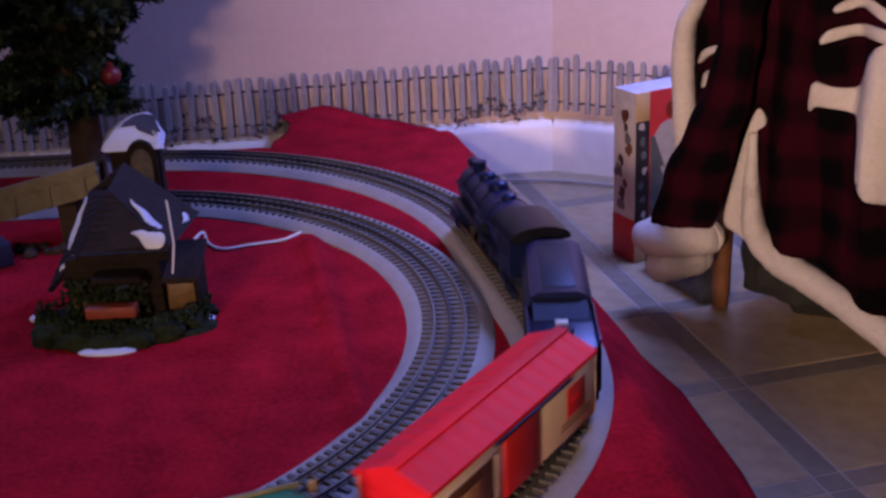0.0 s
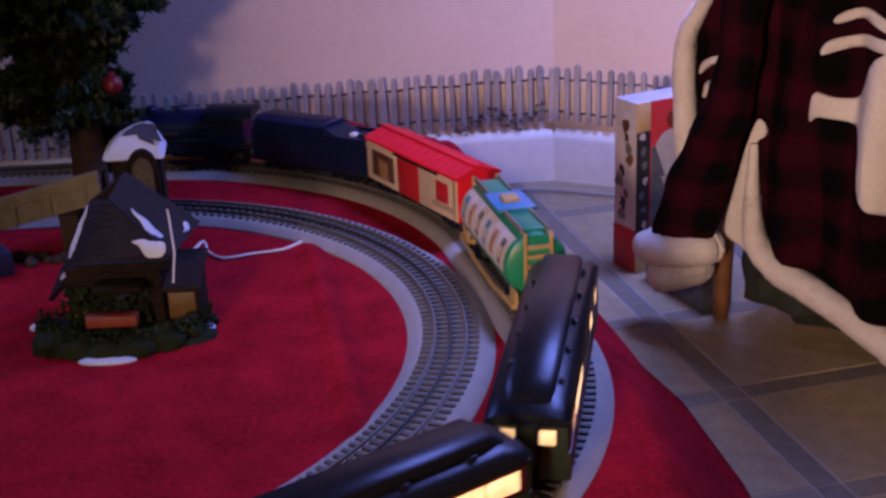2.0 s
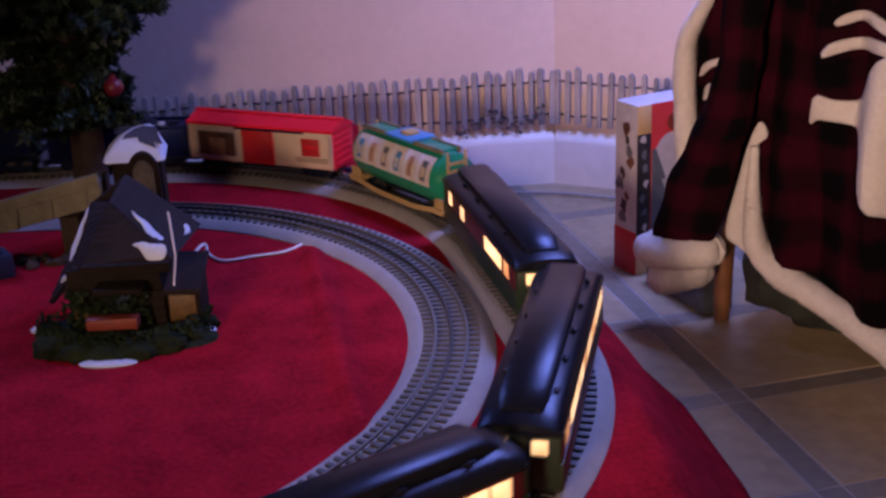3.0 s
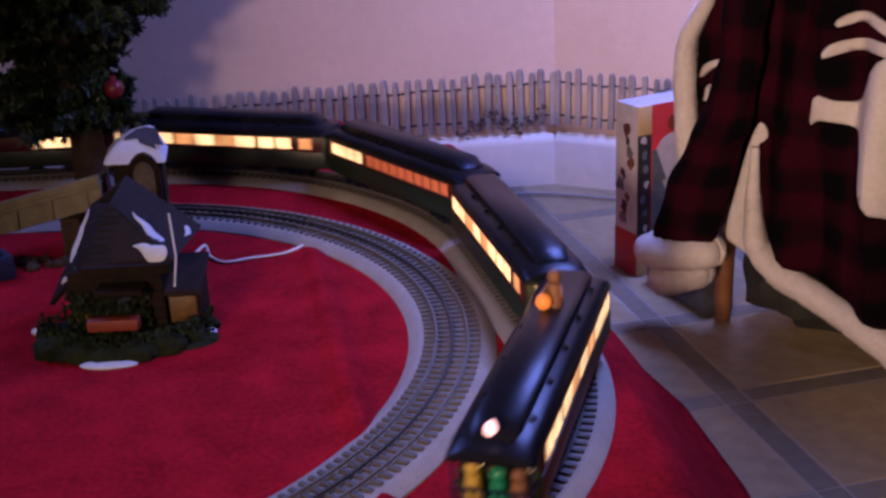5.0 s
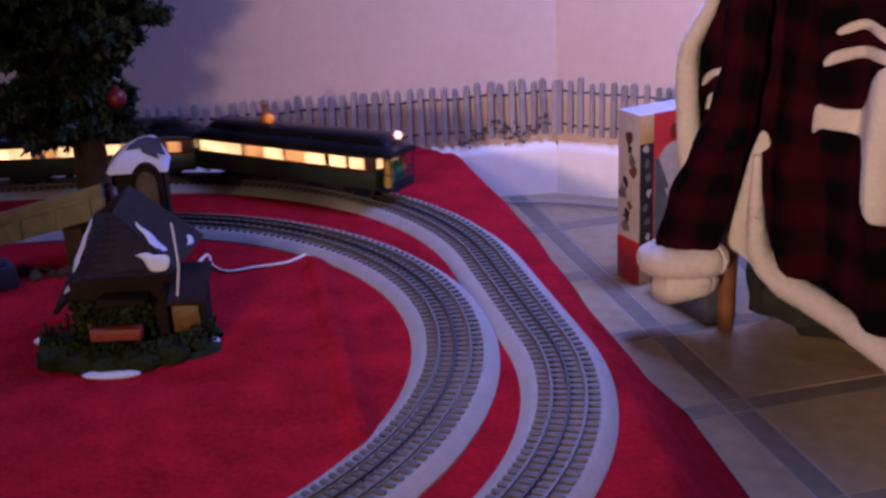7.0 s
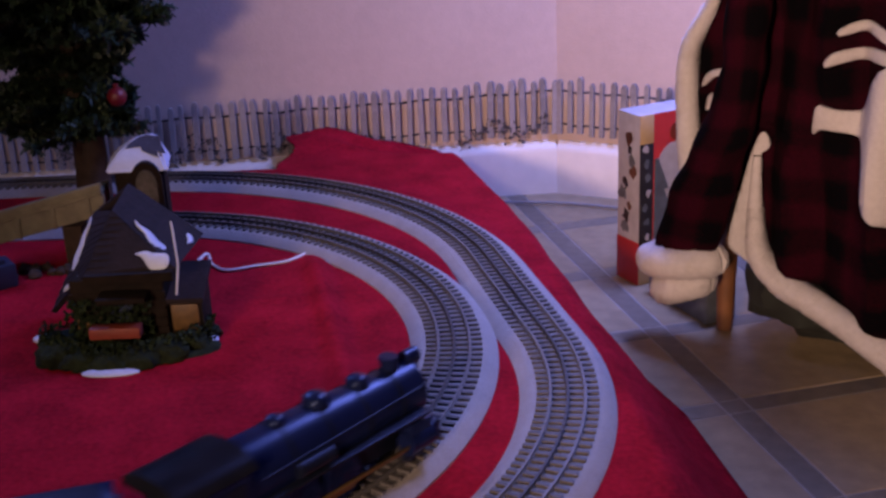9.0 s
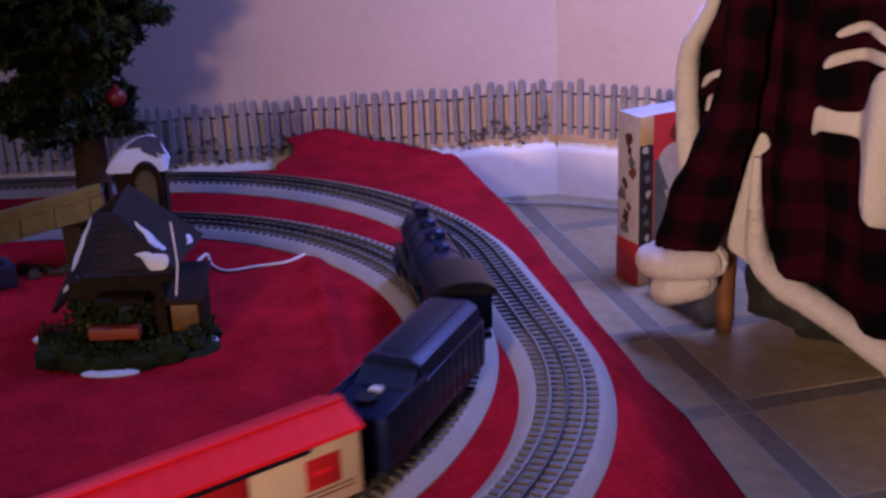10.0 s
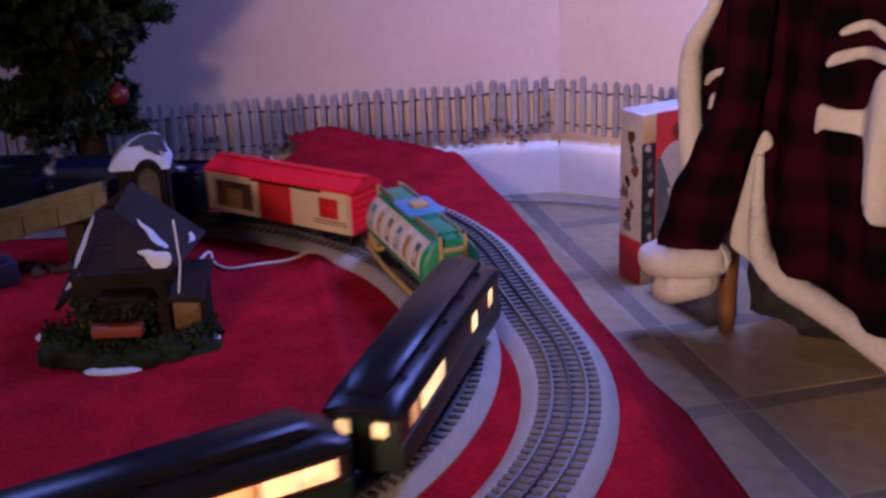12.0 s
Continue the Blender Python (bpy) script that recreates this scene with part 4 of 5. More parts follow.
def tube(bm, pts, r, seg=8, lumpy=0.0, seed=0.0, caps=True, steps=1):
    pts = [Vector(p) for p in pts]
    if steps > 1:   # a smooth curve through the points
        fine = []
        for i in range(len(pts) - 1):
            p0, p1, p2, p3 = pts[max(0, i - 1)], pts[i], pts[i + 1], pts[min(len(pts) - 1, i + 2)]
            for k in range(steps):
                t = k / steps
                fine.append(0.5 * ((2 * p1) + (p2 - p0) * t + (2 * p0 - 5 * p1 + 4 * p2 - p3) * t * t + (3 * p1 - p0 - 3 * p2 + p3) * t ** 3))
        pts = fine + [pts[-1]]
    rings = []
    for i, p in enumerate(pts):
        d = (pts[min(i + 1, len(pts) - 1)] - pts[max(i - 1, 0)]).normalized()
        a = d.orthogonal().normalized() if i == 0 else (side - d * side.dot(d)).normalized()
        side = a
        b = d.cross(a)
        rr = float(np.interp(i / max(1, len(pts) - 1), np.linspace(0, 1, len(r)), r)) if isinstance(r, (list, tuple)) else r
        ring = []
        for k in range(seg):
            t = 2 * math.pi * k / seg
            o = a * math.cos(t) + b * math.sin(t)
            q = p + o * rr
            if lumpy:
                q += o * rr * lumpy * (0.45 * noise.noise(q * 55 + Vector((seed, 0, 0))) + 0.8 * noise.noise(q * 190 + Vector((0, seed, 0))))
            ring.append(q)
        rings.append(ring)
    loft(bm, rings, cap=caps)


def cottage():
    c = thing("village_cottage", "dark timber miniature cottage with snow patches on a steep roof", "toy house")
    z = PZ + 0.003
    x0, x1, y0, y1 = -0.385, -0.288, 1.165, 1.262
    bm = bmesh.new()
    box(bm, x0, x1, y0, y1, z, z + 0.080, 0.002)
    part("wall", bm, M_STONE, c, "dark brown log walls")
    for k in range(6):
        bm = bmesh.new()
        box(bm, x0 - 0.0012, x1 + 0.0012, y0 - 0.0014, y0 + 0.002, z + 0.008 + k * 0.0100, z + 0.0155 + k * 0.0100, 0.0008)
        part("log", bm, M_STONE, c)
    zz = Vector((0, 0, z))
    T, R, F2, B2 = (Vector(v) + zz for v in ((-0.341, 1.205, 0.1410), (-0.338, 1.272, 0.1500), (-0.270, 1.150, 0.0940), (-0.262, 1.268, 0.0900)))
    L1, L2, L3, FL = (Vector(v) + zz for v in ((-0.3670, 1.166, 0.0850), (-0.4150, 1.190, 0.0360), (-0.3764, 1.265, 0.1225), (-0.3660, 1.163, 0.0860)))

    def roof_plane(name, pts, label):
        n = (pts[1] - pts[0]).cross(pts[2] - pts[0]).normalized()
        if n.z < 0:
            n = -n
        bm = bmesh.new()
        loft(bm, [[tuple(q - n * 0.005) for q in pts], [tuple(q) for q in pts]])
        bmesh.ops.bevel(bm, geom=bm.edges[:], offset=0.0012, segments=2, affect="EDGES")
        part(name, bm, M_HROOF, c, label)
        return n
    NL = roof_plane("roof", [T, L1, L2, L3], "dark brown steep roof slope")
    NF = roof_plane("roof", [T, FL, F2 + Vector((-0.006, 0, 0.004))], "dark hipped roof end")
    NR = roof_plane("roof", [T, R, B2, F2], "slate-grey steep roof slope")
    roof_plane("roof", [R, L3, L2 + Vector((0.01, 0.09, 0.01)), B2 + Vector((-0.02, 0.02, 0))], "dark rear roof slope")

    def courses(p, q, r, s2, n, rows):
        """Thin shingle courses from the edge p-q up to s2-r."""
        for k in range(rows):
            f0, f1 = k / rows, (k + 1) / rows
            A, B, C, D = p.lerp(s2, f0), q.lerp(r, f0), q.lerp(r, f1), p.lerp(s2, f1)
            bm = bmesh.new()
            loft(bm, [[A, B, B + n * 0.0010, A + n * 0.0010], [D, C, C + n * 0.0003, D + n * 0.0003]])
            part("shingle_course", bm, M_HROOF, c, smooth=False)
    courses(L2, L1, T, L3, NL, 11)
    courses(F2, B2, R, T, NR, 11)
    courses(FL, F2, T, T, NF, 9)

    def snow(p, q, width, n, seed):
        """A patch of snow that runs from p to q on a slope with the normal n."""
        u = q - p
        ln = u.length
        u = (u - n * u.dot(n)).normalized()
        v = n.cross(u)
        o = (p + q) / 2 + n * 0.0016
        m = Matrix(((u.x, v.x, n.x, o.x), (u.y, v.y, n.y, o.y), (u.z, v.z, n.z, o.z), (0, 0, 0, 1)))
        bm = bmesh.new()
        blob(bm, (0, 0, 0), 1.0, ln / 2, width / 2, 0.0022, seed, 0.28, 22)
        for vv in bm.verts:   # wider and rounder at its lower end
            vv.co.y = vv.co.y * (0.62 + 0.5 * vv.co.x / (ln / 2)) + 0.0015 * math.sin(vv.co.x * 260 + seed)
        bmesh.ops.transform(bm, matrix=m, verts=bm.verts)
        part("snow_patch", bm, M_SNOW, c, "white painted snow patch")

    def on_quad(p, q, r, s2, u, v):
        return p.lerp(q, u).lerp(s2.lerp(r, u), v)
    snow(on_quad(L2, L1, T, L3, 0.14, 0.93), on_quad(L2, L1, T, L3, 0.24, 0.34), 0.020, NL, 1)
    snow(on_quad(L2, L1, T, L3, 0.75, 0.10), on_quad(L2, L1, T, L3, 0.30, 0.10), 0.009, NL, 2)
    snow(on_quad(F2, B2, R, T, 0.12, 0.72), on_quad(F2, B2, R, T, 0.14, 0.18), 0.019, NR, 3)
    snow(FL.lerp(F2, 0.66).lerp(T, 0.30), FL.lerp(F2, 0.97).lerp(T, 0.05), 0.026, NF, 4)
    snow(on_quad(F2, B2, R, T, 0.55, 0.06), on_quad(F2, B2, R, T, 0.75, 0.10), 0.010, NR, 5)
    # eaves board, awning, windows, porch
    bm = bmesh.new()
    loft(bm, [[(-0.366, 1.156, z + 0.078), (-0.366, 1.163, z + 0.078), (-0.366, 1.163, z + 0.087), (-0.366, 1.156, z + 0.087)], [(-0.272, 1.142, z + 0.084), (-0.272, 1.150, z + 0.084), (-0.272, 1.150, z + 0.094), (-0.272, 1.142, z + 0.094)]])
    part("eaves_board", bm, M_STONE, c)
    bm = bmesh.new()
    box(bm, -0.352, -0.302, 1.138, 1.166, z + 0.062, z + 0.068, 0.001, m=None)
    part("awning", bm, M_STONE, c, "narrow dark awning")
    bm = bmesh.new()
    box(bm, -0.345, -0.317, 1.1605, 1.166, z + 0.012, z + 0.054, 0.001)
    part("door", bm, M_BLACK2, c)
    for k in range(3):
        bm = bmesh.new()
        box(bm, -0.382 + k * 0.011, -0.377 + k * 0.011, 1.1615, 1.166, z + 0.028, z + 0.040, 0.0006)
        part("window", bm, M_OCHRE, c, "small dull ochre window")
    bm = bmesh.new()
    box(bm, -0.362, -0.310, 1.134, 1.150, z + 0.026, z + 0.038, 0.0015)
    part("porch_bench", bm, M_BRICK, c, "rust-red porch bench")
    bm = bmesh.new()
    box(bm, -0.290, -0.252, 1.172, 1.220, z, z + 0.056, 0.0015)
    part("annex", bm, M_STONE, c)
    bm = bmesh.new()
    loft(bm, [[(-0.286, 1.160, z + 0.052), (-0.248, 1.160, z + 0.052), (-0.248, 1.160, z + 0.057), (-0.286, 1.160, z + 0.057)], [(-0.286, 1.225, z + 0.070), (-0.248, 1.225, z + 0.070), (-0.248, 1.225, z + 0.075), (-0.286, 1.225, z + 0.075)]])
    part("annex_roof", bm, M_HROOF, c, smooth=False)
    bm = bmesh.new()
    box(bm, -0.284, -0.256, 1.1690, 1.1735, z + 0.018, z + 0.047, 0.0008)
    part("annex_window", bm, M_OCHRE, c, "ochre annex window")
    bm = bmesh.new()
    blob(bm, (-0.335, 1.180, z + 0.001), 0.1, 0.95, 0.68, 0.09, 8, 0.18, 36)
    part("base", bm, M_MOSS, c, "rough dark green resin base")
    for i, (x, y, r, h) in enumerate(((-0.395, 1.140, 0.020, 0.9), (-0.372, 1.128, 0.017, 0.8), (-0.340, 1.120, 0.016, 0.7), (-0.312, 1.126, 0.017, 0.8), (-0.288, 1.140, 0.019, 0.9), (-0.268, 1.160, 0.017, 0.8), (-0.255, 1.190, 0.012, 1.0))):
        bm = bmesh.new()
        blob(bm, (x, y, z + 0.006), r, 1.35, 0.9, h * 0.85, i * 3.1, 0.28, 26)
        part("shrub", bm, M_MOSS, c, "lumpy dark green shrub")
    rng = random.Random(21)
    V, F = [], []
    for i in range(2600):
        if i % 2:   # over the shrubs round the base
            a = rng.uniform(math.pi * 0.92, math.pi * 2.12)
            q = Vector((-0.335 + 0.088 * math.cos(a) * rng.uniform(0.8, 1.06), 1.180 + 0.060 * math.sin(a) * rng.uniform(0.82, 1.05), z + rng.uniform(0.004, 0.026)))
        else:       # climbing the front wall and its corner
            q = Vector((rng.uniform(-0.390, -0.300), 1.162 - rng.uniform(0.0, 0.010), z + rng.uniform(0.0, 1.0) ** 1.6 * 0.062))
        o = Vector((rng.uniform(-1, 1), rng.uniform(-1, -0.1), rng.uniform(-0.3, 1))).normalized()
        u = o.orthogonal().normalized() * rng.uniform(0.0018, 0.0036)
        w = o.cross(u).normalized() * rng.uniform(0.0016, 0.0030)
        k = len(V)
        V.extend((q - u, q - w * 0.8, q + u, q + w))
        F.append((k, k + 1, k + 2, k + 3))
    me = bpy.data.meshes.new("ivy")
    me.from_pydata(V, [], F)
    me.materials.append(M_IVY)
    ivy = new("ivy", me)
    ivy.parent = c
    tagged(ivy, "dark green ivy leaves on wall and base", kind="stuff")
    for i, (x, y, sx, sy) in enumerate(((-0.338, 1.108, 0.030, 0.010), (-0.249, 1.176, 0.010, 0.014), (-0.432, 1.200, 0.010, 0.008))):
        bm = bmesh.new()
        blob(bm, (x, y, z + 0.002), 1.0, sx, sy, 0.004, i * 2.7, 0.3, 18)
        part("snow_drift", bm, M_SNOW, c, "white snow drift at the base")
    bm = bmesh.new()
    tube(bm, [(-0.2694, 1.1400, z + 0.070), (-0.2656, 1.145, z + 0.100), (-0.2690, 1.155, z + 0.132), (-0.2705, 1.158, z + 0.142)], 0.0011, 8)
    part("pole", bm, M_SNOW, c, "thin white pole")


def snowy_shed():
    c = thing("village_tower", "small dark stone tower with a snow-covered roof", "toy building")
    z = PZ + 0.003
    m = pose(-0.372, 1.470, z - 0.008, 0, 0, 8)
    bm = bmesh.new()
    box(bm, -0.030, 0.030, -0.026, 0.026, 0.008, 0.132, 0.002, m=m)
    part("wall", bm, M_STONE, c)
    bm = bmesh.new()
    mm = m @ pose(0.008, -0.0330, 0, 0, 0, -90)
    arc = [(0.019 * math.cos(a), 0.112 + 0.024 * math.sin(a)) for a in [math.pi * i / 14 for i in range(15)]]
    prof(bm, [*arc, (-0.019, 0.060), (0.019, 0.060)], -0.010, 0.0060, m=mm)
    part("dormer", bm, M_STONE, c, "dark arched dormer", smooth=False)
    bm = bmesh.new()
    arc = [(0.0125 * math.cos(a), 0.108 + 0.019 * math.sin(a)) for a in [math.pi * i / 14 for i in range(15)]]
    prof(bm, [*arc, (-0.0125, 0.068), (0.0125, 0.068)], 0.0055, 0.0075, m=mm)
    part("arched_front", bm, M_ARCH, c, "grey arched front", smooth=False)
    bm = bmesh.new()
    prof(bm, [(-0.004, 0.070), (0.004, 0.070), (0.004, 0.088), (-0.004, 0.088)], 0.0070, 0.0083, m=mm)
    part("window", bm, M_BLACK2, c)
    bm = bmesh.new()
    loft(bm, [[m @ Vector(p) for p in ((-0.040, -0.034, 0.124), (0.036, -0.034, 0.122), (0.036, 0.034, 0.124), (-0.040, 0.034, 0.126))],
              [m @ Vector(p) for p in ((-0.038, -0.033, 0.129), (0.034, -0.033, 0.126), (0.034, 0.032, 0.128), (-0.038, 0.032, 0.131))],
              [m @ Vector(p) for p in ((-0.022, -0.018, 0.147), (0.028, -0.018, 0.146), (0.028, 0.018, 0.146), (-0.022, 0.018, 0.147))],
              [m @ Vector(p) for p in ((0.002, -0.004, 0.160), (0.022, -0.004, 0.162), (0.022, 0.008, 0.162), (0.002, 0.008, 0.160))]])
    bmesh.ops.bevel(bm, geom=bm.edges[:], offset=0.003, segments=3, affect="EDGES")
    part("roof", bm, M_SNOW, c, "snow-covered roof")
    # bare slate with a ragged lower edge on the front slope
    def on_slope(x, zz):
        return m @ Vector((x, float(np.interp(zz, [0.126, 0.1465, 0.162], [-0.0330, -0.018, -0.004])) - 0.0012, zz))
    top = [(-0.010, 0.1545), (0.002, 0.1605), (0.012, 0.1625), (0.027, 0.1600)]
    low = [(-0.014, 0.150), (0.004, 0.1510), (0.006, 0.1465), (0.026, 0.1380), (0.023, 0.1445), (0.034, 0.1425), (0.030, 0.150)]
    ring = low + top[::-1]
    bm = bmesh.new()
    loft(bm, [[on_slope(x, zz) + Vector((0, 0.003, -0.002)) for x, zz in ring], [on_slope(x, zz) for x, zz in ring]])
    part("bare_roof_patch", bm, M_SLATE, c, "bare slate between the snow", smooth=False)


def ramp_beam():
    c = thing("trestle_beam", "khaki plastic trestle beam on brown piers", "bridge")
    ax, ay = -0.72, 1.450
    bx, by = -0.410, 1.435
    def at_x(x, z):
        u = (x - ax) / (bx - ax)
        return (x, ay + (by - ay) * u, PZ + z + 0.020 + 0.078 * u)
    for name, y0, y1, z0, z1 in (("girder", -0.014, -0.006, -0.027, 0.0), ("girder", 0.010, 0.018, -0.027, 0.0), ("deck", -0.020, 0.024, 0.0, 0.007), ("kerb", -0.020, -0.013, 0.007, 0.015)):
        bm = bmesh.new()
        rings = []
        for x in (ax, (ax + bx) / 2, bx):
            q = at_x(x, 0)
            rings.append([(q[0], q[1] + yy, q[2] + zz) for yy, zz in ((y0, z0 + 0.0), (y1, z0), (y1, z1), (y0, z1))])
        loft(bm, rings)
        bmesh.ops.bevel(bm, geom=bm.edges[:], offset=0.0015, segments=2, affect="EDGES")
        part(name, bm, M_BRIDGE, c)
    for k in range(7):
        x = ax + 0.02 + k * 0.045
        q = at_x(x, 0)
        bm = bmesh.new()
        box(bm, q[0] - 0.003, q[0] + 0.003, q[1] - 0.017, q[1] - 0.014, q[2] - 0.027, q[2], 0.0008)
        part("web_rib", bm, M_BRIDGE, c)
    for x in (-0.455, -0.60):
        q = at_x(x, 0)
        bm = bmesh.new()
        box(bm, x - 0.012, x + 0.012, q[1] - 0.014, q[1] + 0.016, PZ + 0.002, q[2] - 0.030, 0.002)
        part("pier", bm, M_BARK, c, "brown rough pier")
    bm = bmesh.new()
    for i in range(16):
        rr = random.Random(i)
        blob(bm, (-0.56 + i * 0.009 + rr.uniform(-.004, .004), 1.40 + rr.uniform(-0.01, 0.02), PZ + 0.006), rr.uniform(0.006, 0.010), 1, 1, 0.8, i, 0.4, 10)
    solid("rubble", bm, M_BARK, "small brown stones under the trestle", "stones", "stuff")
    bm = bmesh.new()
    box(bm, -0.030, 0.030, -0.020, 0.020, 0, 0.030, 0.003, m=pose(-0.545, 1.365, PZ + 0.003, 0, 0, 35))
    box(bm, -0.020, 0.020, -0.014, 0.014, 0.030, 0.036, 0.002, m=pose(-0.545, 1.365, PZ + 0.003, 0, 0, 35))
    solid("toy_crate", bm, M_NAVY, "small navy blue box on the red cloth", "box")


def cord():
    bm = bmesh.new()
    z = PZ + 0.006
    pts = [(-0.262, 1.262, z + 0.004), (-0.292, 1.420, z + 0.012), (-0.284, 1.415, z), (-0.262, 1.392, z), (-0.230, 1.402, z), (-0.196, 1.412, z), (-0.182, 1.425, z), (-0.172, 1.442, z - 0.001)]
    pts[0] = (-0.300, 1.300, z + 0.02)
    tube(bm, [(x, y - 0.010, zz) for x, y, zz in pts], 0.0019, 8, steps=8)
    solid("power_cord", bm, M_CORD, "thin white power cord lying on the red cloth", "cord")


def tree():
    c = thing("christmas_tree", "small dark green artificial fir tree on a brown trunk", "tree")
    base = Vector((-0.502, 1.700, PZ + 0.003))
    rng = random.Random(11)
    bm = bmesh.new()
    tube(bm, [base, base + Vector((0.002, 0, 0.05)), base + Vector((0, 0.002, 0.16)), base + Vector((0, 0, 0.7)), base + Vector((0, 0, 1.0))], [0.026, 0.024, 0.021, 0.014, 0.004], 14, 0.12, 3)
    part("trunk", bm, M_BARK, c, "brown bark trunk")
    bm = bmesh.new()
    verts, faces = [], []
    pv, pf = [], []
    def blade(p, d, n, ln, w, V, F):
        s = d.cross(n).normalized() * w
        k = len(V)
        V.extend((p - s, p + s, p + d * ln * 0.7 + s * 0.8, p + d * ln, p + d * ln * 0.7 - s * 0.8))
        F.append((k, k + 1, k + 2, k + 3, k + 4))
    z = 0.118
    while z < 0.98:
        reach = float(np.interp(z, [0.10, 0.15, 0.185, 0.22, 0.255, 0.285, 0.50, 1.0], [0.082, 0.072, 0.050, 0.078, 0.122, 0.142, 0.150, 0.02]))
        count = 40 if z < 0.38 else 16
        for k in range(count):
            a = rng.uniform(0, 2 * math.pi)
            ln = reach * rng.uniform(0.72, 1.12) * (1.0 + 0.65 * max(0.0, -math.cos(a)))
            p0 = base + Vector((0, 0, z + rng.uniform(-0.02, 0.02)))
            d = Vector((math.cos(a), math.sin(a), rng.uniform(0.05, 0.30))).normalized()
            pts = [p0 + d * ln * t - Vector((0, 0, 0.05 * ln * t * t)) for t in (0, 0.3, 0.6, 0.85, 1.0)]
            tube(bm, pts, [0.0030, 0.0026, 0.0022, 0.0016, 0.0010], 5)
            twigs = [(pts, 1.0)]
            for t in (0.30, 0.42, 0.54, 0.64, 0.74, 0.84, 0.92):
                for sgn in (-1, 1):
                    q = p0 + d * ln * t - Vector((0, 0, 0.05 * ln * t * t))
                    dd = (Matrix.Rotation(sgn * rng.uniform(0.5, 1.0), 3, "Z") @ d + Vector((0, 0, rng.uniform(-0.35, 0.25)))).normalized()
                    tl = ln * rng.uniform(0.20, 0.36) * (1.15 - 0.5 * t)
                    twigs.append(([q, q + dd * tl * 0.5, q + dd * tl], 0.8))
            for tp, w in twigs:
                length = sum((tp[i + 1] - tp[i]).length for i in range(len(tp) - 1))
                m = int(length / 0.0013)
                for i in range(m):
                    f = i / m * (len(tp) - 1)
                    j = int(f)
                    q = tp[j].lerp(tp[j + 1], f - j)
                    ax = (tp[j + 1] - tp[j]).normalized()
                    o = ax.orthogonal().normalized()
                    o = Matrix.Rotation(rng.uniform(0, 6.28), 3, ax) @ o
                    dd = (ax * rng.uniform(0.5, 1.1) + o).normalized()
                    if rng.random() < 0.035:
                        blade(q, dd, ax.cross(o), rng.uniform(0.009, 0.013), 0.0020, pv, pf)
                    else:
                        blade(q, dd, ax.cross(o), rng.uniform(0.008, 0.013), 0.0019, verts, faces)
        z += 0.036
    part("branch_work", bm, M_BARK, c)
    for name, V, F, m in (("crown", verts, faces, M_NEEDLE), ("pale_needle_tip", pv, pf, M_NEEDLE2)):
        me = bpy.data.meshes.new(name)
        me.from_pydata(V, [], F)
        me.materials.append(m)
        ob = new(name, me)
        ob.parent = c
        tagged(ob, "dense dark green needles" if name == "crown" else "paler needle tips", kind="stuff")
    bm = bmesh.new()
    q = Vector((-0.4365, 1.645, PZ + 0.168))
    ball(bm, q, 0.0135, seg=24)
    cyl(bm, q + Vector((0, 0, 0.0125)), q + Vector((0, 0, 0.018)), 0.004, seg=10)
    part("ornament", bm, M_BALL, c, "red ball ornament")


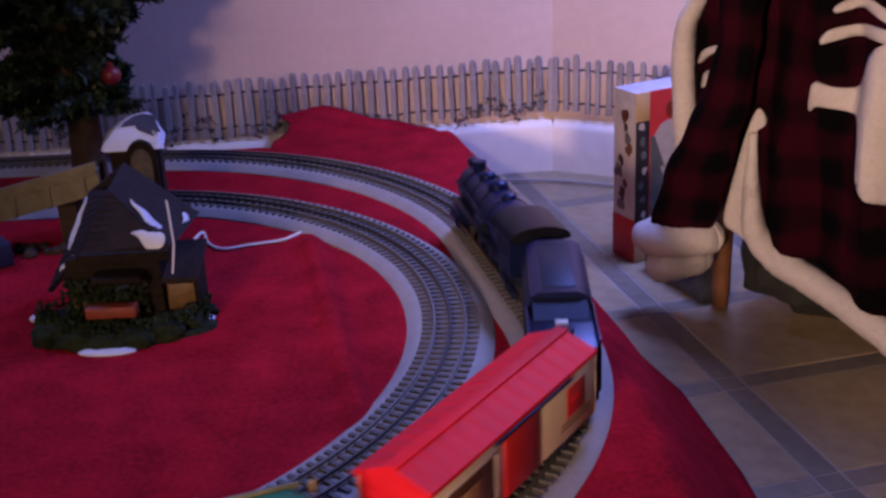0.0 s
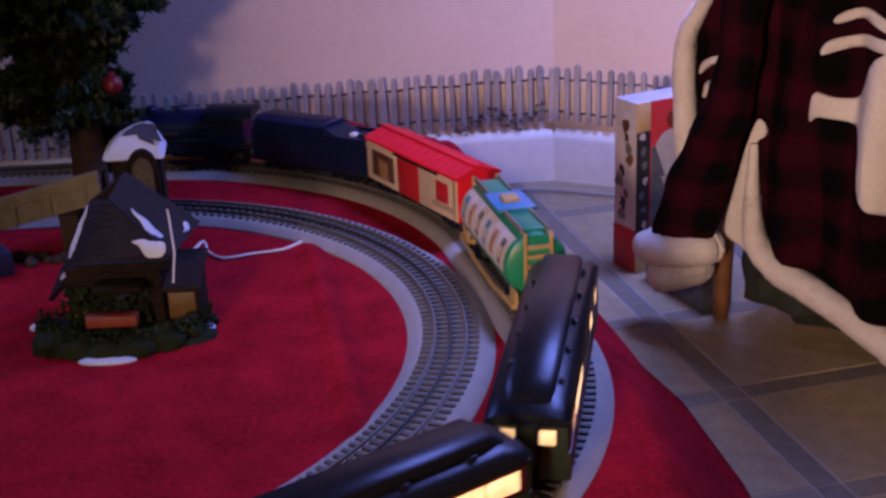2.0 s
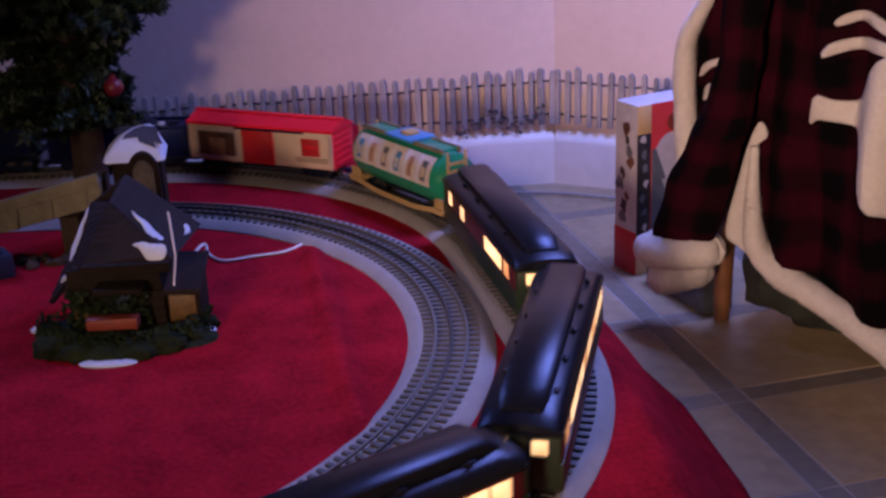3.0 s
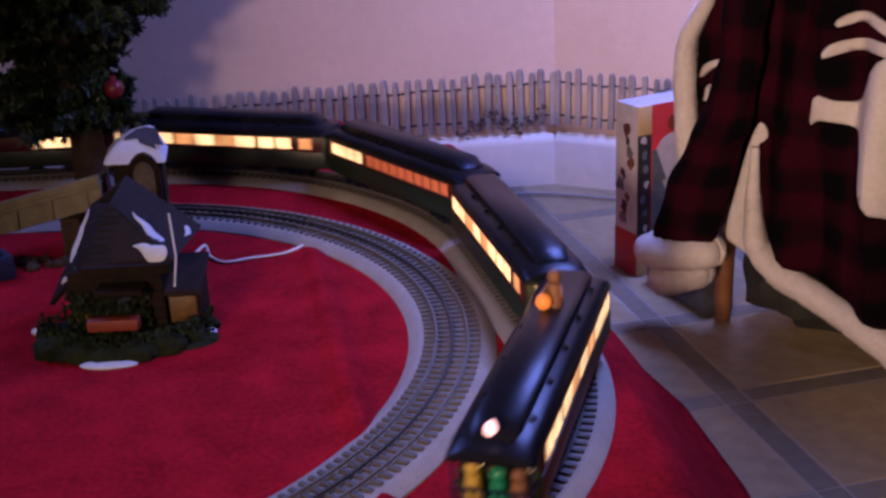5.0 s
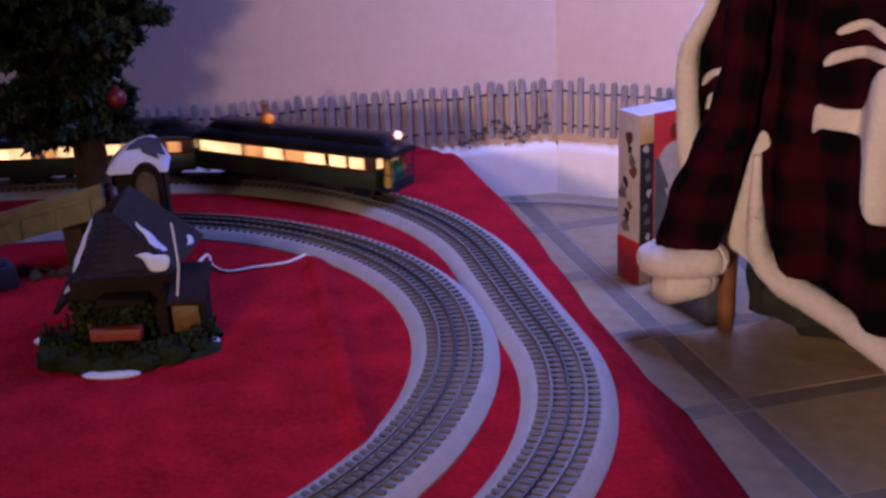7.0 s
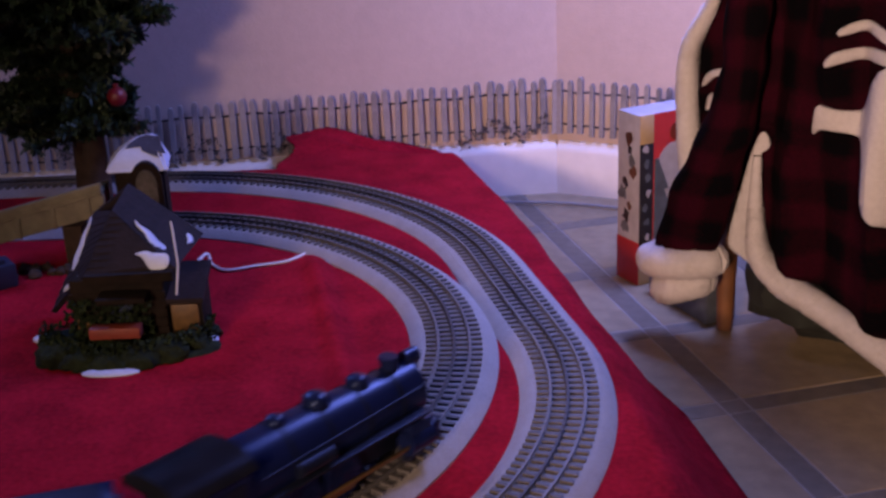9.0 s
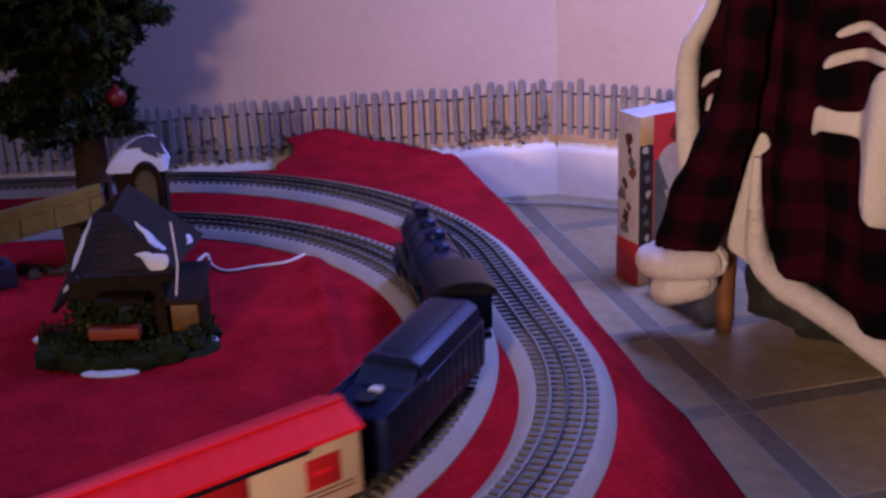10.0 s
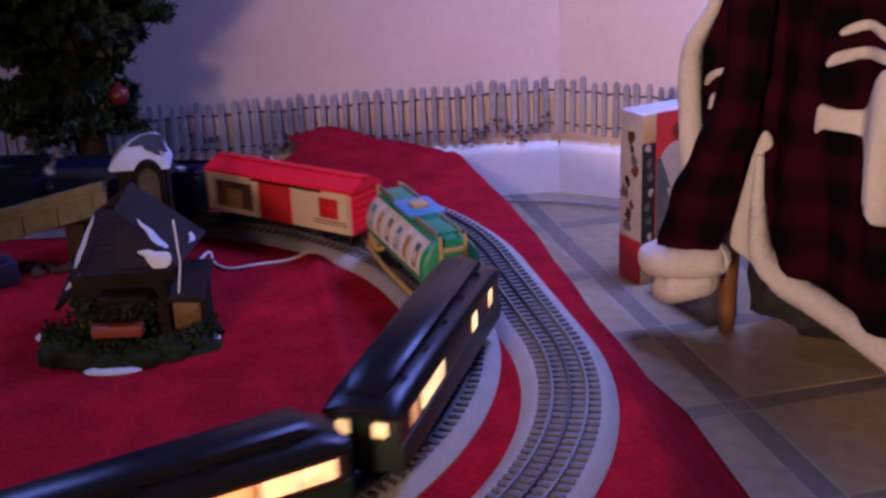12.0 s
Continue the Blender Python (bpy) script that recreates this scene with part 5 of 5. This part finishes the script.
# ---------------------------------------------------------------- things on the floor
def carton():
    c = thing("gift_carton", "tall printed cardboard carton in red, grey and black", "box")
    A = Vector((0.249, 1.628, 0.001))
    B = Vector((0.272, 1.583, 0.001))
    u = (B - A).normalized()
    v = Vector((-u.y, u.x, 0))
    m = Matrix(((u.x, v.x, 0, A.x), (u.y, v.y, 0, A.y), (0, 0, 1, A.z), (0, 0, 0, 1)))
    D, W, H = (B - A).length, 0.15, 0.243
    bm = bmesh.new()
    box(bm, 0, D, 0, W, 0, H, 0.0012, m=m)
    part("carton_body", bm, M_BOXW, c, "pale grey printed card")

    def face(name, side, a0, a1, z0, z1, material, label="", lift=0.0008):
        bm = bmesh.new()
        if side == "end":
            box(bm, a0, a1, -lift, 0.0005, z0, z1, 0.0002, m=m)
        else:
            box(bm, D - 0.0005, D + lift, a0, a1, z0, z1, 0.0002, m=m)
        part(name, bm, material, c, label)
    def fleck(side, a, zz, r, material, lift, seed):
        rr = random.Random(seed)
        ring = [(a + r * rr.uniform(0.5, 1.3) * math.cos(t), zz + r * rr.uniform(0.6, 1.6) * math.sin(t)) for t in [2 * math.pi * i / 9 for i in range(9)]]
        bm = bmesh.new()
        if side == "end":
            loft(bm, [[m @ Vector((x, y, q)) for x, q in ring] for y in (0.0004, -lift)])
        else:
            loft(bm, [[m @ Vector((y, x, q)) for x, q in ring] for y in (D - 0.0004, D + lift)])
        part("printed_fleck", bm, material, c, smooth=False)
    face("end_print", "end", 0.0, D, 0.0, 0.062, M_BOXR, "red printed band")
    rng = random.Random(3)
    for k in range(9):
        a = 0.006 + rng.random() * 0.024
        zz = 0.075 + k * 0.016
        fleck("end", a + 0.006, zz + 0.005, rng.uniform(0.005, 0.011), (M_BOXB, M_BOXK, M_PIC)[k % 3], 0.0006, k)
    face("front_print", "front", 0.022, W, 0.0, H, M_BOXR, "red printed front")
    face("front_edge", "front", 0.0, 0.022, 0.030, H - 0.04, M_BOXK, "black printed edge strip", 0.0011)
    face("front_edge_top", "front", 0.0, 0.022, H - 0.04, H, M_BOXT, "", 0.0011)
    face("front_edge_foot", "front", 0.0, 0.022, 0.0, 0.030, M_BOXT, "", 0.0011)
    for k in range(8):
        zz = 0.045 + k * 0.021
        fleck("front", 0.008 + rng.random() * 0.008, zz + 0.004, 0.0050, (M_BOXB, M_BOXW, M_BOXB)[k % 3], 0.0014, k + 30)
    bm = bmesh.new()
    arc = [(0.058 + 0.034 * math.cos(a), 0.150 + 0.050 * math.sin(a)) for a in [math.pi * i / 16 for i in range(17)]]
    prof(bm, arc + [(0.024, 0.0), (0.092, 0.0)], D, D + 0.0014, m=m)
    part("arched_print", bm, M_BOXW, c, "grey arched print", smooth=False)
    bm = bmesh.new()
    prof(bm, [(0.024, 0.0), (0.086, 0.0), (0.060, 0.05), (0.072, 0.05), (0.050, 0.09), (0.060, 0.09), (0.040, 0.135), (0.048, 0.135), (0.030, 0.180), (0.024, 0.180)], D, D + 0.0019, m=m)
    part("tree_print", bm, M_BOXB, c, "slate-blue tree print", smooth=False)
    bm = bmesh.new()
    q = m @ Vector((D + 0.0010, 0.062, 0.214))
    cyl(bm, q - u * 0.001, q + u * 0.0008, 0.013, seg=24)
    part("round_print", bm, M_BRICK, c)
    # low carton lying beside it
    c2 = thing("flat_carton", "low slate-grey printed carton on the floor", "box")
    P = Vector((0.283, 1.560, 0.001))
    u = (Vector((0.335, 1.436, 0.001)) - P)
    ln = u.length
    u.normalize()
    v = Vector((-u.y, u.x, 0))
    m2 = Matrix(((u.x, v.x, 0, P.x), (u.y, v.y, 0, P.y), (0, 0, 1, P.z), (0, 0, 0, 1)))
    bm = bmesh.new()
    box(bm, 0, ln, 0, 0.045, 0, 0.058, 0.0015, m=m2)
    part("carton_body", bm, M_BOXB, c2)
    rng = random.Random(8)
    for k in range(12):
        x = rng.uniform(0.004, ln - 0.03)
        zz = rng.uniform(0.004, 0.045)
        bm = bmesh.new()
        box(bm, x, x + rng.uniform(0.008, 0.02), -0.0007, 0.0005, zz, zz + rng.uniform(0.004, 0.010), 0.0002, m=m2)
        part("printed_fleck", bm, (M_MOSS, M_BOXW, M_PICKET)[k % 3], c2)


GO, GE = Vector((0.33, 1.40, 0)), Vector((0.6816, -0.7317, 0))
GN = Vector((-0.7317, -0.6816, 0))


def cloth_at(u, z, d):
    return GO + GE * u + GN * d + Vector((0, 0, z))


def chair():
    c = thing("wooden_chair", "brown wooden chair almost hidden by the hanging plaid robe", "chair")
    w = GE * 0.42
    dep = -GN * 0.40
    p = Vector((0.356, 1.424, 0.001))
    for k, q in enumerate((p, p + w, p + dep, p + w + dep)):
        bm = bmesh.new()
        mid = q + (p + w / 2 + dep / 2 - q) * 0.04
        loft(bm, [[tuple(q + Vector((0.010 * math.cos(a), 0.010 * math.sin(a), 0))) for a in [2 * math.pi * i / 12 for i in range(12)]],
                  [tuple(q + Vector((0.0135 * math.cos(a), 0.0135 * math.sin(a), 0.10))) for a in [2 * math.pi * i / 12 for i in range(12)]],
                  [tuple(mid + Vector((0.017 * math.cos(a), 0.017 * math.sin(a), 0.45))) for a in [2 * math.pi * i / 12 for i in range(12)]]])
        part("leg", bm, M_CHAIR, c, "turned brown wooden leg")
    bm = bmesh.new()
    o = p - GE * 0.03 - GN * 0.01
    W2, D2 = GE * 0.48, -GN * 0.46
    loft(bm, [[tuple(v + Vector((0, 0, z))) for v in (o, o + W2, o + W2 + D2, o + D2)] for z in (0.445, 0.480)])
    bmesh.ops.bevel(bm, geom=bm.edges[:], offset=0.006, segments=2, affect="EDGES")
    part("seat", bm, M_CHAIR, c)
    # Unseen backrest, added to carry the raised robe top that shades the floor.
    for q in (p + GE * 0.10, p + w):
        bm = bmesh.new()
        q = q - GN * 0.030
        tube(bm, [q + Vector((0, 0, 0.475)), q - GN * 0.004 + Vector((0, 0, 0.60)), q - GN * 0.008 + Vector((0, 0, 0.705))], [0.013, 0.012, 0.010], 10)
        part("back_post", bm, M_CHAIR, c)
    bm = bmesh.new()
    q0, q1 = p + GE * 0.08 - GN * 0.036, p + w + GE * 0.02 - GN * 0.036
    loft(bm, [[tuple(q + GN * a + Vector((0, 0, z))) for a, z in ((-0.009, 0.655), (0.009, 0.655), (0.009, 0.700), (-0.009, 0.700))] for q in (q0, q1)])
    bmesh.ops.bevel(bm, geom=bm.edges[:], offset=0.004, segments=2, affect="EDGES")
    part("top_rail", bm, M_CHAIR, c)
    # Dark bag, set forward so that it also fills in the shade under the robe.
    bm = bmesh.new()
    blob(bm, p + GE * 0.11 - GN * 0.080 + Vector((0, 0, 0.072)), 0.085, 1.25, 1.0, 0.86, 5, 0.28, 28)
    solid("cloth_bag", bm, M_BAG, "dark crumpled cloth bag that also fills in the shade under the chair", "bag")


def fur(name, pts, r, parent, seed, seg=20, steps=14, lumpy=0.16, label="white fleece trim"):
    bm = bmesh.new()
    tube(bm, pts, r, seg, lumpy, seed, steps=steps)
    part(name, bm, M_FUR, parent, label)
    # short tufts that break the outline
    V, F = [], []
    rng = random.Random(int(seed * 10) + 5)
    src = [Vector(p) for p in pts]
    total_len = sum((b - a).length for a, b in zip(src, src[1:]))
    for i in range(int(total_len * 26000)):
        k = rng.random() * (len(src) - 1)
        j = min(int(k), len(src) - 2)
        p = src[j].lerp(src[j + 1], k - j)
        d = (src[j + 1] - src[j]).normalized()
        o = Matrix.Rotation(rng.uniform(0, 6.28), 3, d) @ d.orthogonal().normalized()
        rr = r if not isinstance(r, (list, tuple)) else float(np.interp(k / (len(src) - 1), np.linspace(0, 1, len(r)), r))
        if rr < 0.0085:
            continue
        q = p + o * rr * 0.92
        dd = (o + d * rng.uniform(-0.8, 0.8) + Vector((rng.uniform(-.5, .5), rng.uniform(-.5, .5), rng.uniform(-.9, .3)))).normalized()
        s = dd.cross(d).normalized() * 0.0005
        n = len(V)
        V.extend((q - s, q + s, q + dd * rng.uniform(0.0016, 0.0042)))
        F.append((n, n + 1, n + 2))
    me = bpy.data.meshes.new("fleece_nap")
    me.from_pydata(V, [], F)
    me.materials.append(M_FUR)
    ob = new("fleece_nap", me)
    ob.parent = parent
    tagged(ob, kind="stuff")


def panel(name, parent, uL, uR, zB, zT, depth, nu=60, nz=70, label=""):
    """A hanging cloth between two edges uL(z), uR(z) and from the hem zB(u) to zT."""
    bm = bmesh.new()
    uvl = bm.loops.layers.uv.new("UVMap")
    rows_v, uvs = [], {}
    for j in range(nz + 1):
        row = []
        for i in range(nu + 1):
            f, g = i / nu, j / nz
            z = zT - (zT - 0.15) * g
            u = uL(z) + (uR(z) - uL(z)) * f
            z = zT - (zT - zB(u)) * g
            u = uL(z) + (uR(z) - uL(z)) * f
            v = bm.verts.new(cloth_at(u, z, depth(u, z)))
            uvs[v] = (u, z)
            row.append(v)
        rows_v.append(row)
    for a, b in zip(rows_v, rows_v[1:]):
        for i in range(nu):
            fc = bm.faces.new((a[i], b[i], b[i + 1], a[i + 1]))
            for lp in fc.loops:
                lp[uvl].uv = uvs[lp.vert]
    ob = part(name, bm, M_PLAID, parent, label)
    sol = ob.modifiers.new("thickness", "SOLIDIFY")
    sol.thickness, sol.offset = 0.004, 0
    return ob


def robe():
    c = thing("plaid_robe", "red and black plaid robe with white fur trim over a chair", "robe")
    HU = [0.05, 0.08, 0.11, 0.147, 0.183, 0.231, 0.30, 0.62]
    HZ = [0.150, 0.138, 0.116, 0.101, 0.087, 0.068, 0.050, 0.035]

    def hem(u):
        return float(np.interp(u, HU, HZ))

    def left_edge(z):
        return float(np.interp(z, [0.03, 0.138, 0.165, 0.235, 0.268, 0.285, 0.50, 0.70], [0.072, 0.066, 0.060, 0.054, 0.060, 0.020, 0.030, 0.14]))

    def folds(u, z):
        return 0.012 * math.sin(u * 62 + 1.5 * math.sin(z * 9)) + 0.006 * math.sin(u * 118 + z * 8) + 0.006 * noise.noise(Vector((u * 14, z * 9, 2)))
    # The panel's unseen top is drawn up to 0.70 to shade the floor.
    panel("front_panel", c, left_edge, lambda z: 0.62, hem, 0.70, folds, label="red and black plaid front panel")
    panel("back_panel", c, lambda z: float(np.interp(z, [0.18, 0.25, 0.316, 0.368, 0.43, 0.60, 1.02], [-0.046, -0.050, -0.052, -0.046, -0.014, 0.02, 0.05])), lambda z: 0.06,
          lambda u: 0.195, 0.492, lambda u, z: -0.018 + 0.4 * folds(u, z), nu=24, nz=40)
    # sleeve
    bm = bmesh.new()
    uvl = bm.loops.layers.uv.new("UVMap")
    NS, NR = 44, 36
    rings, uvs = [], {}
    for j in range(NS + 1):
        g = j / NS
        z = 0.49 - (0.49 - 0.118) * g
        cu = float(np.interp(z, [0.118, 0.17, 0.214, 0.272, 0.33, 0.36, 0.49, 0.80], [-0.018, -0.006, 0.008, 0.033, 0.049, 0.054, 0.059, 0.085]))
        ru = float(np.interp(z, [0.118, 0.17, 0.214, 0.272, 0.33, 0.36, 0.49, 0.80], [0.041, 0.043, 0.040, 0.034, 0.025, 0.024, 0.026, 0.035]))
        ring = []
        for k in range(NR):
            a = 2 * math.pi * k / NR
            w = 1 + 0.10 * noise.noise(Vector((math.cos(a) * 1.5, math.sin(a) * 1.5, z * 22))) + 0.05 * math.sin(z * 95 + 2 * math.sin(a))
            v = bm.verts.new(cloth_at(cu + ru * w * math.cos(a), z, 0.030 + 0.024 * w * math.sin(a)))
            uvs[v] = (a * 0.040, z + 0.3 * cu)
            ring.append(v)
        rings.append(ring)
    for a, b in zip(rings, rings[1:]):
        for k in range(NR):
            fc = bm.faces.new((a[k], b[k], b[(k + 1) % NR], a[(k + 1) % NR]))
            for lp in fc.loops:
                uu = uvs[lp.vert]
                lp[uvl].uv = (uu[0] + (2 * math.pi * 0.040 if k == NR - 1 and uu[0] < 0.02 else 0), uu[1])
    part("sleeve", bm, M_PLAID, c, "hanging plaid sleeve")
    # fleece trims
    def ring_pts(cu, cz, ru, rd, tilt, d0=0.030):
        return [cloth_at(cu + ru * math.cos(a), cz + tilt * math.cos(a), d0 + rd * math.sin(a)) for a in [2 * math.pi * i / 16 for i in range(17)]]
    fur("cuff", ring_pts(-0.022, 0.110, 0.042, 0.022, 0.007), 0.0195, c, 1.1, steps=4, label="fluffy white fleece cuff")
    fur("inner_cuff", ring_pts(-0.018, 0.078, 0.024, 0.016, 0.010), [0.019, 0.020, 0.018], c, 2.3, steps=4, label="fleece lining below the cuff")
    fur("edge_trim", [cloth_at(u, z, d) for u, z, d in ((-0.002, 0.490, -0.010), (-0.014, 0.421, -0.008), (-0.043, 0.366, -0.006), (-0.047, 0.316, -0.006), (-0.042, 0.246, -0.006), (-0.040, 0.200, -0.006))],
        [0.006, 0.008, 0.011, 0.0135, 0.0145, 0.011], c, 3.7, lumpy=0.14)
    fur("hem_trim", [cloth_at(u, z, d) for u, z, d in ((0.062, 0.250, 0.006), (0.063, 0.205, 0.008), (0.065, 0.165, 0.008), (0.070, 0.135, 0.008), (0.084, 0.116, 0.006), (0.110, 0.100, 0.006), (0.148, 0.086, 0.004), (0.185, 0.072, 0.004), (0.233, 0.052, 0.004), (0.300, 0.033, 0.004), (0.60, 0.022, 0.004))],
        [0.005, 0.0075, 0.0105, 0.0140, 0.0160, 0.0170, 0.0165, 0.0165, 0.0175, 0.018, 0.018], c, 5.3, lumpy=0.10)
    # white fleece shapes sewn on the cloth
    def patch(name, pts, d0, fn):
        bm = bmesh.new()
        n = len(pts)
        lo = []
        for i in range(n):   # a rounded outline
            p0, p1, p2, p3 = (Vector(pts[(i + k) % n]) for k in (-1, 0, 1, 2))
            for t in (0.0, 0.33, 0.67):
                q = 0.5 * (2 * p1 + (p2 - p0) * t + (2 * p0 - 5 * p1 + 4 * p2 - p3) * t * t + (3 * p1 - p0 - 3 * p2 + p3) * t ** 3)
                lo.append(bm.verts.new((q.x, q.y, 0)))
        bm.faces.new(lo)
        step = 0.006
        for ax in (0, 1):   # cut into a fine even grid, then laid on the cloth
            lo_v, hi_v = min(p[ax] for p in pts), max(p[ax] for p in pts)
            for k in range(1, int((hi_v - lo_v) / step) + 1):
                co = Vector((0, 0, 0))
                co[ax] = lo_v + k * step
                no = Vector((0, 0, 0))
                no[ax] = 1
                bmesh.ops.bisect_plane(bm, geom=bm.verts[:] + bm.edges[:] + bm.faces[:], plane_co=co, plane_no=no)
        for v in bm.verts:
            u, z = v.co.x, v.co.y
            v.co = cloth_at(u, z, fn(u, z) + d0)
        ob = part(name, bm, M_FUR, c, "white fleece applique shape")
        so = ob.modifiers.new("thickness", "SOLIDIFY")
        so.thickness, so.offset = 0.006, 0
    patch("applique", [(0.157, 0.399), (0.160, 0.409), (0.178, 0.415), (0.202, 0.409), (0.235, 0.395), (0.232, 0.385), (0.200, 0.398), (0.178, 0.405)], 0.005, folds)
    patch("applique", [(0.146, 0.366), (0.152, 0.379), (0.168, 0.385), (0.204, 0.387), (0.25, 0.380), (0.25, 0.366), (0.204, 0.374), (0.168, 0.373)], 0.005, folds)
    patch("applique", [(0.129, 0.288), (0.133, 0.315), (0.140, 0.321), (0.160, 0.316), (0.182, 0.321), (0.206, 0.366), (0.24, 0.37), (0.27, 0.30), (0.26, 0.20), (0.220, 0.201),
                       (0.208, 0.207), (0.200, 0.224), (0.197, 0.262), (0.185, 0.285), (0.168, 0.290), (0.141, 0.294)], 0.005, folds)
    patch("opening_lining", [(0.062, 0.277), (0.073, 0.268), (0.071, 0.258), (0.062, 0.250), (0.063, 0.235), (0.067, 0.200), (0.071, 0.160), (0.080, 0.135), (0.070, 0.112), (0.048, 0.118), (0.027, 0.128),
                             (0.026, 0.148), (0.030, 0.170), (0.038, 0.200), (0.050, 0.245)], 0.002, lambda u, z: 0.3 * folds(u, z))
    fb = lambda u, z: -0.018 + 0.4 * folds(u, z)
    patch("applique", [(-0.032, 0.315), (-0.026, 0.330), (-0.004, 0.341), (0.012, 0.340), (0.012, 0.333), (-0.005, 0.333), (-0.021, 0.323)], 0.006, fb)
    patch("applique", [(-0.024, 0.288), (-0.020, 0.304), (-0.008, 0.312), (0.006, 0.310), (0.004, 0.303), (-0.011, 0.303), (-0.018, 0.292)], 0.006, fb)


def floor_cable():
    bm = bmesh.new()
    tube(bm, [(0.05, 1.985, 0.006), (0.12, 1.972, 0.006), (0.20, 1.960, 0.005), (0.28, 1.925, 0.005), (0.36, 1.880, 0.005), (0.55, 1.80, 0.004)], 0.0026, 8, steps=8)
    solid("floor_cable", bm, M_CABLE, "grey cable lying on the tiles by the wall", "cable")


track("outer loop of grey three-rail toy railway track", 0.9, S_LOOP - 0.0, (2.55, 4.0))
track("inner loop of grey three-rail toy railway track", S_LOOP, total, (SEGS[7][0] + 0.12, SEGS[8][0] + 0.02))
DRIVERS = locomotive()
tender()
boxcar()
tank_car()
full = strip(0.035, 0.232, 2, 0.005) + strip(0.240, 0.655, 4, 0.004, True) + [(0.672, 0.748, 0), (0.762, 0.832, 0), (0.875, 0.935, 1)]
coach("dark green and maroon toy combine car with few lit windows", 1.2154, 0.318, [(0.10, 0.145, 0), (0.28, 0.335, 0)] + strip(0.62, 0.83, 4, 0.004) + [(0.86, 0.915, 1)])
coach("dark green and maroon toy passenger car with warmly lit windows", 1.5570, 0.312, full)
coach("dark green and maroon toy passenger car with warmly lit windows", 1.8880, 0.312, strip(0.05, 0.30, 4) + strip(0.33, 0.93, 10, 0.008, 2))
coach("dark green and maroon toy passenger car with warmly lit windows", 2.2220, 0.312, full)
coach("dark green toy observation car with dolls on its open rear platform", 2.5600, 0.342, strip(0.030, 0.275, 2, 0.003) + strip(0.288, 0.512, 2, 0.003, 1) + strip(0.520, 0.738, 2, 0.003, 1) + [(0.765, 0.850, 0), (0.870, 0.945, 0)], True)
for (car, *rest), (wide, high) in zip(STOCK, [(1.08, 1.17), (1.12, 1.15), (1.12, 1.12), (1.14, 1.18)] + [(1.12, 1.15)] * 5):
    enlarge(car, wide, high)
cottage()
snowy_shed()
ramp_beam()
cord()
tree()
carton()
chair()
robe()
floor_cable()
fence()
floor_tiles()

# ---------------------------------------------------------------- the train runs
RUN_T = [0.0, 0.5, 1.0, 1.5, 2.0, 2.5, 3.0, 3.5, 4.0, 4.5, 5.0, 5.5, 6.0, 6.5, 7.0, 7.5, 8.0, 8.5, 9.0, 9.5, 10.0, 10.5, 11.0, 11.5, 12.0]
RUN_S = [3.345, 3.562, 3.757, 3.932, 4.091, 4.253, 4.418, 4.622, 4.866, 5.130, 5.391, 5.634, 5.864, 6.066, 6.281, 6.505, 6.732, 6.957, 7.180, 7.385, 7.584, 7.790, 8.010, 8.207, 8.445]


def front_at(t):
    """Metres run by the front of the train, smoothly between the half seconds."""
    i = min(len(RUN_T) - 2, max(0, int(t / 0.5)))
    p = [RUN_S[min(len(RUN_S) - 1, max(0, i + k))] for k in (-1, 0, 1, 2)]
    if i == 0:
        p[0] = 2 * p[1] - p[2]
    if i == len(RUN_T) - 2:
        p[3] = 2 * p[2] - p[1]
    u = (t - RUN_T[i]) / 0.5
    return 0.5 * (2 * p[1] + (p[2] - p[0]) * u + (2 * p[0] - 5 * p[1] + 4 * p[2] - p[3]) * u * u + (3 * p[1] - p[0] - 3 * p[2] + p[3]) * u ** 3)


def motions():
    times = [i / 10 for i in range(121)]
    for car, behind, d, trucks in STOCK:
        rows, steer = [], {k: [] for k in range(len(trucks))}
        for t in times:
            s = front_at(t) - behind
            a, b = at(s + d), at(s - d)
            mid, yaw = (a + b) / 2, math.atan2(a.y - b.y, a.x - b.x)
            rows.append((t, pose(mid.x, mid.y, RAIL + 0.0018, 0, 0, math.degrees(yaw))))
            for k, (tr, x) in enumerate(trucks):
                turn = (along(s + x) - yaw + math.pi) % (2 * math.pi) - math.pi
                steer[k].append((t, pose(x, 0, 0, 0, 0, math.degrees(turn))))
        walk(car, rows)
        for k, (tr, x) in enumerate(trucks):
            walk(tr, steer[k])
    fine = [i / 30 for i in range(361)]
    for w, x, side in DRIVERS:
        spin = []
        for t in fine:
            ang = math.degrees(front_at(t) / 0.0185)
            spin.append((t, pose(x, side * 0.0165, 0.0185, 0, 0, 0 if side > 0 else 180) @ Matrix.Rotation(radians(ang * side), 4, "Y")))
        walk(w, spin)


motions()
